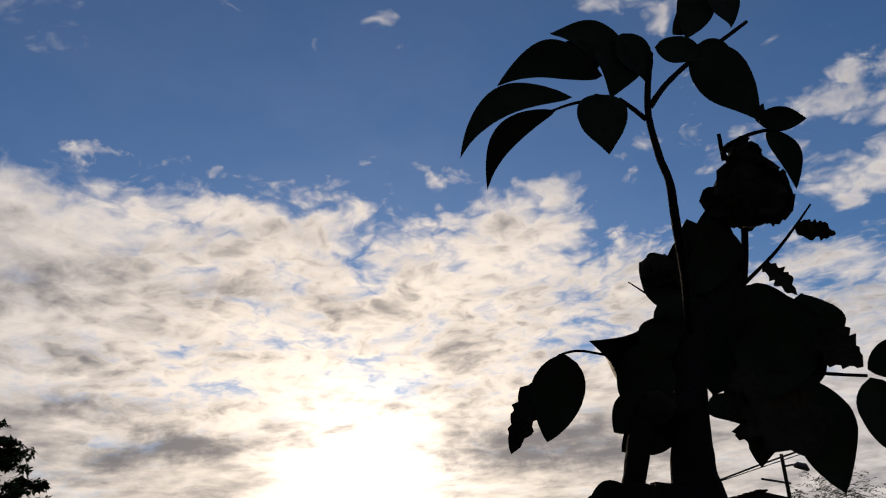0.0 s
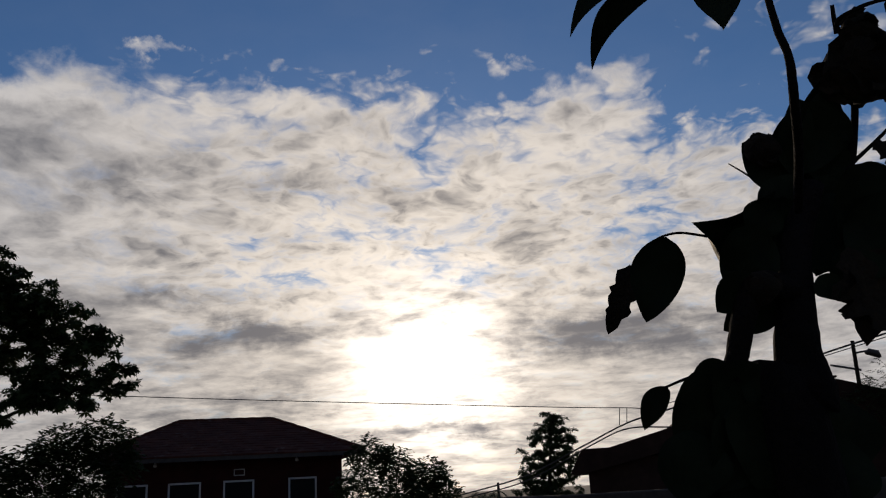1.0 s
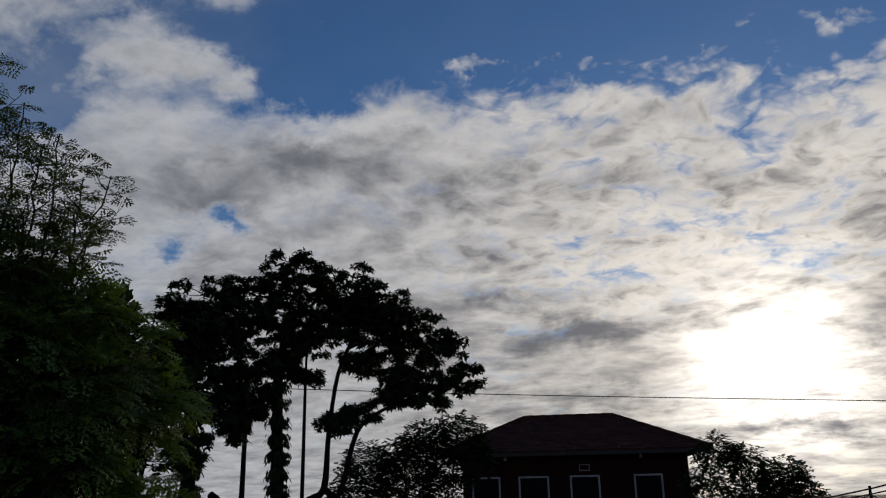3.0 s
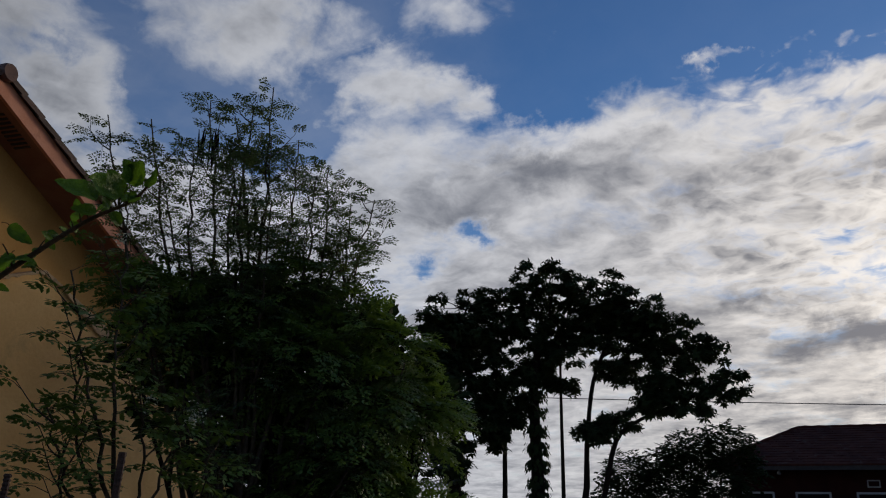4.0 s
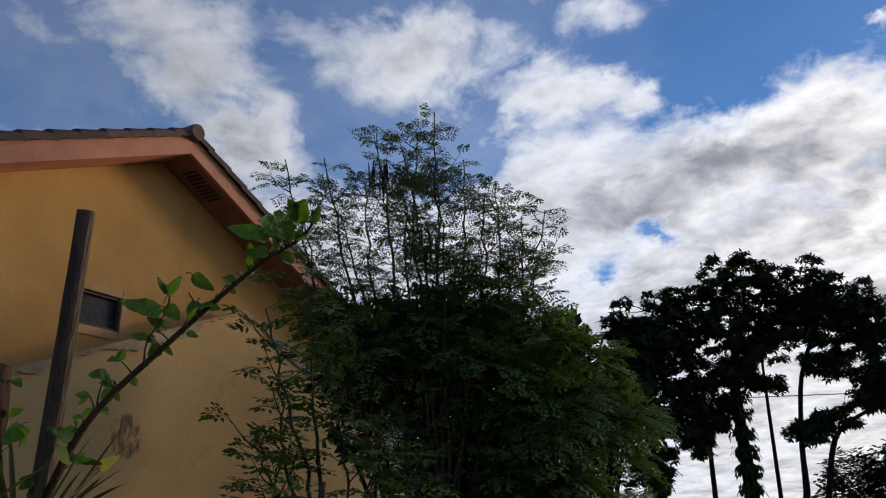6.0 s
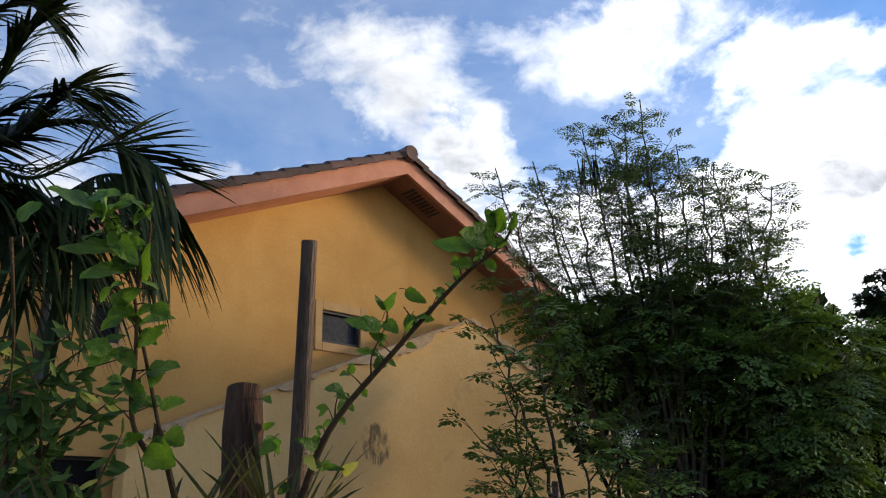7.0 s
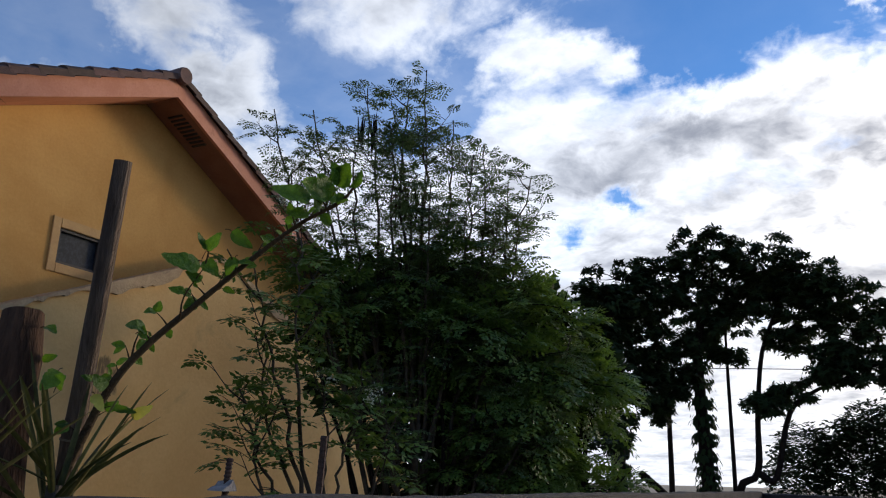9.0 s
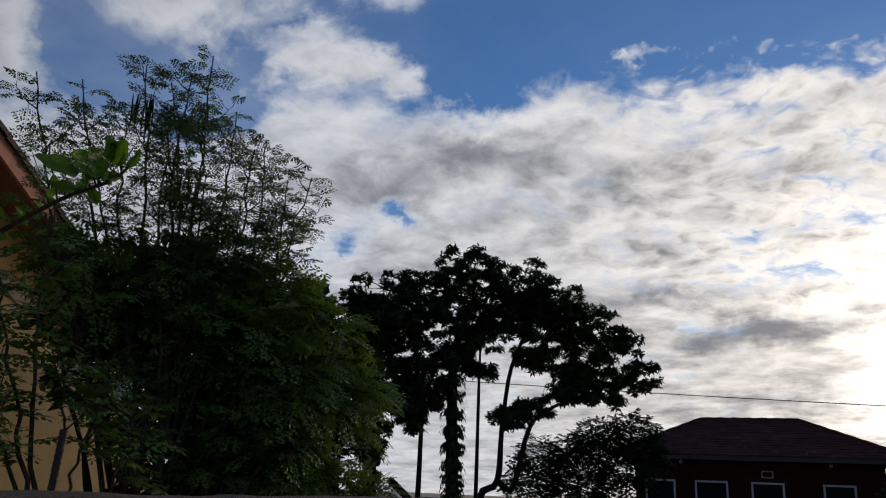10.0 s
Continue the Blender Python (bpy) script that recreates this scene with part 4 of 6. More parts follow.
def thicket(name, clumps, seed, label, leaf_len=0.10, leaf_width=0.05, density=150, material=None, flat=0.8, category="shrub", pairs=0, blossom=(), feather=0.0):
    """A shrub of many stems from one foot, with loose leaf clumps (place, reach)."""
    rng = random.Random(seed)
    foot = sum((Vector(p) for p, _ in clumps), Vector()) / len(clumps)
    root = thing(name, pose(foot.x, foot.y, 0), label, category)
    inv = Matrix.Translation((-foot.x, -foot.y, 0))
    bm = bmesh.new()
    leaves = Foliage(seed + 1)
    for place, reach in clumps:
        c = inv @ Vector(place)
        start = Vector((c.x * 0.45 + rng.uniform(-0.2, 0.2), c.y * 0.45 + rng.uniform(-0.2, 0.2), 0))
        limb(bm, wander(start, c, rng, 0.06), 0.035, 0.012, 5, rng, 3)
        for _ in range(9):
            e = c + Vector((rng.uniform(-1, 1), rng.uniform(-1, 1), rng.uniform(-0.5, 1.0) * flat)) * reach * 0.9
            path = limb(bm, wander(c, e, rng, 0.12, 3), 0.012, 0.004, 4, None, 2)
        if feather:
            for _ in range(int(density * reach * reach) + 4):
                d = Vector((rng.gauss(0, 1), rng.gauss(0, 1), rng.gauss(0.2, 0.8))).normalized() * rng.random() ** 0.4
                way = (d + Vector((rng.uniform(-0.5, 0.5), rng.uniform(-0.5, 0.5), rng.uniform(-0.1, 0.6)))).normalized()
                leaves.lace(c + Vector((d.x, d.y, d.z * flat)) * max(0.18, reach - 0.55 * feather), way, feather * rng.uniform(0.6, 1.2), rng.uniform(0.3, 0.6), pairs, leaf_len)
        else:
            leaves.clump(c, (reach, reach, reach * flat), int(density * reach * reach) + 4, leaf_len, leaf_width, pairs, 0.35)
    tagged(part("branchwork", bm, BARK_DARK, root, smooth=True), kind="stuff")
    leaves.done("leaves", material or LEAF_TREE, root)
    for place, reach in blossom:
        bunch = Foliage(seed + 5 + int(reach * 1000))
        c = inv @ Vector(place)
        for _ in range(46):
            p = c + Vector((rng.gauss(0, 0.5), rng.gauss(0, 0.5), rng.gauss(0, 0.5))) * reach
            bunch.leaf(p, Vector((rng.uniform(-1, 1), rng.uniform(-1, 1), rng.uniform(-1, 0.3))), Vector((rng.uniform(-1, 1), rng.uniform(-1, 1), 1)), rng.uniform(0.018, 0.035), rng.uniform(0.012, 0.02))
        bunch.done("blossom", BLOSSOM, root, "cream white blossom")
    return root


thicket("shrub", [((-14.738, 22.797, 2.772), 0.75), ((-13.795, 23.365, 2.921), 0.8), ((-13.203, 23.696, 3.430), 0.7), ((-12.487, 24.629, 3.714), 0.75), ((-15.055, 22.593, 1.942), 0.7), ((-13.765, 23.382, 1.899), 0.8), ((-12.561, 24.033, 2.373), 0.8), ((-12.201, 25.321, 3.100), 0.5)],
    41, "dark loose-leaved shrub beside the red house", 0.19, 0.10, 620, None, 0.8, "shrub", 3)
thicket("shrub", [((-5.272, 30.565, 3.102), 0.65), ((-4.386, 30.695, 2.767), 0.55), ((-3.322, 31.821, 2.249), 0.7), ((-5.847, 30.467, 2.020), 0.6), ((-4.269, 30.710, 1.674), 0.8), ((-2.868, 31.861, 1.628), 0.6)],
    43, "dark leafy shrub beside the red house", 0.19, 0.10, 760, None, 0.8, "shrub", 3)
spread_tree("columnar_tree", [([(1.6, 41.9, 0.0), (1.808, 41.907, 2.612), (2.193, 41.886, 5.077)], 0.14, 0.03)],
    [((2.235, 41.883, 4.809), 0.55), ((1.651, 41.915, 4.182), 0.65), ((2.582, 41.860, 4.184), 0.65), ((1.104, 41.937, 3.030), 0.75), ((1.964, 41.899, 3.251), 0.8), ((2.599, 41.859, 2.964), 0.7), ((0.849, 41.945, 1.748), 0.8), ((2.386, 41.874, 1.698), 0.75), ((1.679, 41.914, 1.976), 0.9), ((1.057, 41.939, 0.978), 0.8), ((2.157, 41.888, 0.874), 0.7)],
    47, "slim dark columnar tree against the sky", leaf_len=0.17, leaf_width=0.07, density=150, flat=1.0, pads=44)


# ---- horseradish tree and the shrubs before the ochre wall ----
def feather_tree(name, foot, tips, seed, label, leaf=0.036, fronds=30, start=0.32, size=0.48, material=None, pods=(), blossom=(), r0=0.04, knee_at=0.45, pinnae=6, arms=4):
    """A slender tree of several rising stems with drooping, twice-feathered leaves set round each."""
    rng = random.Random(seed)
    foot = Vector(foot)
    root = thing(name, pose(foot.x, foot.y, 0), label, "tree")
    inv = Matrix.Translation((-foot.x, -foot.y, 0))
    leaves = Foliage(seed + 1)
    twigs = bmesh.new()
    for tip in tips:
        e = inv @ Vector(tip) - Vector((0, 0, 0.10))
        low = Vector((rng.uniform(-0.15, 0.15), rng.uniform(-0.15, 0.15), 0))
        knee = Vector((e.x * 0.36 + rng.uniform(-0.12, 0.12), e.y * 0.36 + rng.uniform(-0.12, 0.12), e.z * knee_at))
        bend = Vector((e.x * 0.74 + rng.uniform(-0.15, 0.15), e.y * 0.74 + rng.uniform(-0.15, 0.15), e.z * 0.74))
        bm = bmesh.new()
        path = smooth_path([low, knee, bend, e], 7)
        path = [p + Vector((rng.uniform(-1, 1), rng.uniform(-1, 1), 0)) * 0.03 for p in path[:-1]] + [path[-1]]
        tube(bm, path, [r0 * (1 - k / len(path)) ** 1.2 + 0.006 for k in range(len(path))], 6, 0.06, rng)
        part("stem", bm, BARK, root, smooth=True)
        wands = [(path, len(path) * start, fronds)]
        for k in range(arms):
            i = int(len(path) * (start + (0.93 - start) * (k + rng.random()) / arms))
            a = k * 2.39996 + rng.uniform(-0.7, 0.7)
            rise = (path[min(i + 1, len(path) - 1)] - path[i - 1]).normalized()
            far = path[i] + (rise * 0.9 + Vector((math.cos(a), math.sin(a), 0)) * 0.75).normalized() * size * rng.uniform(0.9, 1.6) * (1.35 - 0.7 * i / len(path))
            arm = smooth_path([path[i], path[i].lerp(far, 0.5) - Vector((0, 0, 0.04)), far], 4)
            tube(twigs, arm, taper(0.010, 0.003, len(arm)), 4)
            wands.append((arm, 1.0, fronds // 2))
        for way_up, first, count in wands:
            for k in range(count):
                s = (k + rng.random()) / count
                f = min(first + (len(way_up) - 1 - first) * s, len(way_up) - 1.001)
                p = way_up[int(f)].lerp(way_up[int(f) + 1], f - int(f))
                a = k * 2.39996 + rng.uniform(-0.5, 0.5)
                way = Vector((math.cos(a), math.sin(a), rng.uniform(0.0, 0.6) + 0.8 * s * s)).normalized()
                reach = size * rng.uniform(0.65, 1.15) * (1.15 - 0.5 * s)
                sag = rng.uniform(0.25, 0.5)
                rib = [p + way * (reach * u) - Vector((0, 0, sag * reach * u * u)) for u in (0, 0.33, 0.66, 1.0)]
                tube(twigs, rib, (0.004, 0.003, 0.0025, 0.0015), 3)
                leaves.lace(p, way, reach, sag, pinnae, leaf)
    tagged(part("branchwork", twigs, BARK, root), kind="stuff")
    leaves.done("leaves", material or LEAF_MORINGA, root)
    for place, count in pods:
        c = inv @ Vector(place)
        for k in range(count):
            bm = bmesh.new()
            p = c + Vector((rng.uniform(-0.14, 0.14), rng.uniform(-0.14, 0.14), rng.uniform(-0.08, 0.08)))
            tube(bm, curve(p, p + Vector((rng.uniform(-0.05, 0.05), rng.uniform(-0.05, 0.05), -rng.uniform(0.30, 0.46))), (rng.uniform(-0.03, 0.03), 0, 0), 5), [0.004, 0.009, 0.010, 0.010, 0.008, 0.003], 5)
            part("seed_pod", bm, BARK_DARK, root)
    for place, reach in blossom:
        bunch = Foliage(seed + 5 + int(reach * 1000))
        c = inv @ Vector(place)
        for _ in range(60):
            p = c + Vector((rng.gauss(0, 0.5), rng.gauss(0, 0.5), rng.gauss(0, 0.5))) * reach
            bunch.leaf(p, Vector((rng.uniform(-1, 1), rng.uniform(-1, 1), rng.uniform(-1, 0.3))), Vector((rng.uniform(-1, 1), rng.uniform(-1, 1), 1)), rng.uniform(0.018, 0.035), rng.uniform(0.012, 0.02))
        bunch.done("blossom", BLOSSOM, root, "cream white blossom")
    return root


feather_tree("horseradish_tree", (-7.7, 4.45, 0),
    [(-7.912, 4.535, 6.422), (-8.247, 3.935, 6.131), (-8.596, 3.424, 5.829), (-8.667, 2.972, 5.733), (-7.896, 4.932, 5.874), (-7.432, 4.902, 5.278), (-7.431, 5.408, 5.069), (-7.394, 5.616, 4.681),
     (-7.836, 4.070, 5.390), (-7.250, 5.151, 4.617), (-8.333, 3.525, 5.058), (-7.611, 4.452, 4.875), (-7.375, 5.480, 4.059), (-8.484, 3.170, 4.943), (-8.202, 4.234, 6.039), (-8.068, 4.664, 5.885), (-7.810, 5.059, 4.812), (-8.127, 3.729, 5.408), (-7.928, 4.313, 6.093), (-7.62, 5.20, 5.55), (-7.42, 5.75, 5.22), (-7.02, 5.62, 2.95), (-7.03, 5.25, 2.70), (-7.0, 5.95, 3.25), (-7.45, 3.85, 2.75)],
    61, "tall slender tree with feathery green leaves and long pods", leaf=0.038, fronds=13, size=0.42, start=0.52, r0=0.030, arms=5, knee_at=0.36, pods=[((-8.245, 3.941, 5.661), 7), ((-8.188, 4.050, 5.578), 5), ((-7.913, 4.340, 4.780), 5)])
feather_tree("flowering_sapling", (-6.971, 3.108, 1.518),
    [(-7.383, 2.384, 3.596), (-7.230, 2.779, 3.818), (-7.207, 2.282, 2.465), (-6.947, 2.925, 2.618), (-6.752, 3.317, 2.419), (-7.234, 2.501, 2.937), (-6.723, 3.573, 2.281), (-7.139, 2.470, 2.174)],
    67, "young tree with feathery leaves and cream blossom before the wall", leaf=0.070, fronds=7, start=0.62, size=0.46, material=LEAF_FLOWERING, r0=0.020, pinnae=4, arms=3,
    blossom=[((-6.820, 2.961, 2.433), 0.09), ((-6.642, 3.310, 2.350), 0.08), ((-6.666, 3.266, 2.264), 0.05), ((-7.158, 2.692, 3.843), 0.08), ((-7.207, 2.569, 4.065), 0.06)])
thicket("dense_shrub", [((-8.214, 3.521, 3.662), 0.5), ((-8.059, 3.839, 3.288), 0.6), ((-7.996, 4.368, 3.754), 0.55), ((-8.20, 4.40, 2.920), 0.7), ((-7.706, 4.829, 3.857), 0.5), ((-7.545, 4.886, 3.155), 0.75), ((-8.15, 4.90, 2.457), 0.7), ((-7.386, 5.435, 3.531), 0.55), ((-7.305, 5.377, 2.799), 0.7), ((-7.368, 5.296, 2.119), 0.7)],
    71, "dense dark green shrub under the slender tree", 0.055, 0.03, 190, LEAF_FLOWERING, 0.8, "shrub", 6, feather=0.42)
thicket("dense_shrub", [((-7.452, 6.135, 3.352), 0.55), ((-7.414, 5.873, 2.602), 0.65), ((-7.407, 6.481, 2.751), 0.6), ((-7.418, 5.869, 1.852), 0.5), ((-7.360, 6.817, 2.701), 0.45), ((-7.188, 6.707, 1.524), 0.45), ((-7.265, 6.340, 1.521), 0.45), ((-7.603, 6.855, 2.418), 0.35), ((-7.346, 5.644, 1.627), 0.6), ((-7.612, 4.965, 1.675), 0.5)],
    73, "dense green shrub with pale blossom along the wall", 0.050, 0.03, 210, LEAF_FLOWERING, 0.8, "shrub", 6, feather=0.38, blossom=[((-7.122, 5.285, 2.602), 0.09), ((-7.093, 6.085, 2.466), 0.1), ((-7.024, 6.303, 2.412), 0.08), ((-6.915, 6.555, 2.356), 0.1)])

# near-black leaf backing added behind the shrubs, for the shade between their leaves
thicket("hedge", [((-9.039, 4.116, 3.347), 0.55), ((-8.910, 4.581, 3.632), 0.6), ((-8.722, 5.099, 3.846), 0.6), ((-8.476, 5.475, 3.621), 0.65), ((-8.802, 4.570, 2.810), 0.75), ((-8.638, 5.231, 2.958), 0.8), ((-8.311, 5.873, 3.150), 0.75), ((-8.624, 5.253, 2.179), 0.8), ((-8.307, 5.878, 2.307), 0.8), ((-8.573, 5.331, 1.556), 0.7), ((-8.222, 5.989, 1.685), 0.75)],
    81, "dark leafy backing added behind the slender tree for the shade among its shrubs", 0.20, 0.12, 1100, LEAF_TREE, 0.9, "hedge")
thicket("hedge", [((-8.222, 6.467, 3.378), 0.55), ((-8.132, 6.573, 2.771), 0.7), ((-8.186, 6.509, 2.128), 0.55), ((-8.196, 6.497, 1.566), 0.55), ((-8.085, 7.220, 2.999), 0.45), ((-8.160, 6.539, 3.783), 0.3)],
    83, "dark leafy backing added behind the shrubs along the garden wall", 0.20, 0.12, 1500, LEAF_TREE, 0.9, "hedge")

# ---- lines, poles and small things far off ----
def make_cable(name, points, radius, label, drop=0.0):
    bm = bmesh.new()
    path = smooth_path(points, 8)
    tube(bm, path, [radius] * len(path), 5)
    tagged(part(name, bm, CABLE, smooth=True), label, "cable")


make_cable("overhead_wire", [(-21.080, 22.994, 5.755), (-13.018, 28.246, 5.452), (-4.020, 30.741, 4.891), (3.982, 30.660, 4.235), (5.816, 30.346, 4.299), (13.724, 27.631, 6.028)], 0.016, "thin black overhead wire")
make_cable("service_cable", [(-4.262, 33.734, 1.091), (-2.442, 32.894, 1.448), (0.238, 30.956, 2.008), (2.203, 28.851, 2.823), (3.654, 27.171, 3.441), (4.894, 25.941, 3.722), (8.789, 24.336, 4.795), (10.595, 23.586, 5.228)], 0.028, "thick black service cable")
make_cable("service_cable", [(-2.246, 32.906, 1.340), (0.314, 30.955, 1.853), (2.544, 28.819, 2.859), (3.627, 27.175, 3.260), (4.806, 25.959, 3.162)], 0.024, "thick black service cable")
make_cable("cable_spreader", [(3.547, 27.692, 3.966), (3.484, 27.701, 3.422)], 0.014, "short upright tie between the wires")
make_cable("cable_spreader", [(3.785, 27.658, 3.982), (3.726, 27.666, 3.474)], 0.014, "short upright tie between the wires")


def make_pole(name, foot, top, radius, arms, label):
    root = thing(name, Matrix.Translation(foot), label, "pole")
    top = Vector(top) - Vector(foot)
    bm = bmesh.new()
    tube(bm, [(0, 0, 0), top * 0.5, top], [radius * 1.15, radius, radius * 0.85], 10)
    part("pole", bm, BARK_DARK, root, smooth=True)
    for a, b in arms:
        bm = bmesh.new()
        tube(bm, [Vector(a) - Vector(foot), Vector(b) - Vector(foot)], [0.035, 0.035], 6)
        part("crossarm", bm, DARK_FRAME, root)
    return root


make_pole("utility_pole", (-1.0, 58.0, 0.0), (-0.999, 57.958, 2.090), 0.1, [], "distant wooden utility pole")
mast = make_pole("street_pole", (11.2, 27.8, 0.0), (11.338, 27.631, 5.668), 0.07, [((10.607, 27.926, 4.957), (11.432, 27.592, 4.701)), ((11.295, 27.649, 5.260), (11.795, 27.435, 5.301))], "dark street pole with a crossarm and a lamp")
bm = bmesh.new()
c = Vector((11.799, 27.434, 5.152)) - Vector((11.2, 27.8, 0.0))
tube(bm, [c + Vector((-0.22, 0, 0.06)), c + Vector((-0.1, 0, 0.1)), c + Vector((0.15, 0, 0.02)), c + Vector((0.24, 0, -0.1))], [0.04, 0.11, 0.12, 0.05], 8)
part("lamp_head", bm, DARK_FRAME, mast, smooth=True)


def palm_frond(name, root, points, leaf_len, leaf_width, pairs, seed, hang=0.6, r0=0.014, material=None, lift=0.25, tilt=0.0):
    """A palm leaf: a bowed rib and narrow leaflets that hang from both its sides, each a folded, bent blade."""
    rng = random.Random(seed)
    path = smooth_path(points, 10)
    bm = bmesh.new()
    tube(bm, path, taper(r0, 0.003, len(path)), 6)
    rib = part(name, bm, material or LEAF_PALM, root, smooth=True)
    verts, faces = [], []
    for k in range(pairs):
        s = 0.06 + 0.93 * k / pairs
        f = s * (len(path) - 1)
        i = min(int(f), len(path) - 2)
        p = path[i].lerp(path[i + 1], f - i)
        ahead = (path[i + 1] - path[i]).normalized()
        across = ahead.cross(Vector((0, 0, 1)))
        across = across.normalized() if across.length > 1e-3 else Vector((1, 0, 0))
        across = (across * math.cos(tilt) - across.cross(ahead) * math.sin(tilt)).normalized()
        size = leaf_len * (0.55 + 0.9 * s * (1.35 - s)) * rng.uniform(0.85, 1.1)
        for sign in (-1, 1):
            way = (across * sign * 0.8 + ahead * (0.55 + 0.5 * s) + Vector((rng.uniform(-0.15, 0.15), rng.uniform(-0.15, 0.15), lift + rng.uniform(-0.3, 0.3)))).normalized()
            wide = way.cross(Vector((0, 0, 1))).normalized()
            row = len(verts)
            for q in range(5):
                u = q / 4
                c = p + way * (size * u) - Vector((0, 0, hang * size * u * u))
                w = leaf_width * (0.5, 1.0, 0.85, 0.55, 0.06)[q] * 0.5
                verts += [c - wide * w, c + Vector((0, 0, 0.35 * w)), c + wide * w]
            for q in range(4):
                a = row + 3 * q
                faces += [(a, a + 1, a + 4, a + 3), (a + 1, a + 2, a + 5, a + 4)]
    tagged(raw("leaf_fringe", verts, faces, material or LEAF_PALM, rib), kind="stuff")
    return rib


def far_palm(foot, top, seed, label):
    root = thing("palm_tree", Matrix.Translation(foot), label, "palm")
    head = Vector(top) - Vector(foot)
    bm = bmesh.new()
    tube(bm, [(0, 0, 0), head], [0.16, 0.12], 8)
    part("trunk", bm, BARK_DARK, root)
    for k in range(14):
        a = k * 2.4
        d = Vector((math.cos(a), math.sin(a), 0))
        palm_frond("frond", root, [head, head + d * 0.7 + Vector((0, 0, 0.5 - 0.03 * k)), head + d * 1.4 + Vector((0, 0, 0.1 - 0.06 * k))], 0.5, 0.06, 16, seed + k, 0.4, 0.02)


far_palm((-2.2, 50.0, 0.0), (-1.693, 49.943, 1.032), 90, "small dark distant palm tree")
thicket("bare_shrub", [((10.958, 24.524, 3.794), 0.8), ((11.510, 24.264, 3.884), 0.8), ((10.300, 24.813, 3.225), 0.7)], 95, "dark feathery shrub by the street pole", 0.12, 0.04, 260, LEAF_TREE, 0.9, "shrub", 5)
screen_palm = thing("garden_palm", Matrix.Translation((-8.348, 7.443, 1.032)), "green garden palm with upright leaflets behind the shrubs", "palm")
o = Vector((-8.348, 7.443, 1.032))
for k, (a, m, e) in enumerate([((-8.444, 7.342, 1.163), (-8.537, 7.241, 2.052), (-8.055, 7.738, 2.141)), ((-8.395, 7.393, 1.164), (-8.586, 7.186, 1.841), (-8.033, 7.759, 1.932))]):
    palm_frond("frond", screen_palm, [Vector(a) - o, Vector(m) - o, Vector(e) - o], 0.36, 0.03, 34, 100 + k, 0.1)


# ---- palm by the corner of the house ----
def make_palm():
    crown = Vector((-4.674, -1.384, 3.530))
    foot = Vector((crown.x - 0.3, crown.y - 0.2, 0))
    root = thing("coconut_palm", Matrix.Translation(foot), "dark green palm with long drooping fronds", "palm")
    bm = bmesh.new()
    tube(bm, [(0, 0, 0), (0.1, 0.05, 1.2), (0.22, 0.14, 2.4), crown - foot], [0.14, 0.11, 0.10, 0.09], 12, 0.05, random.Random(2))
    part("trunk", bm, BARK, root, smooth=True)
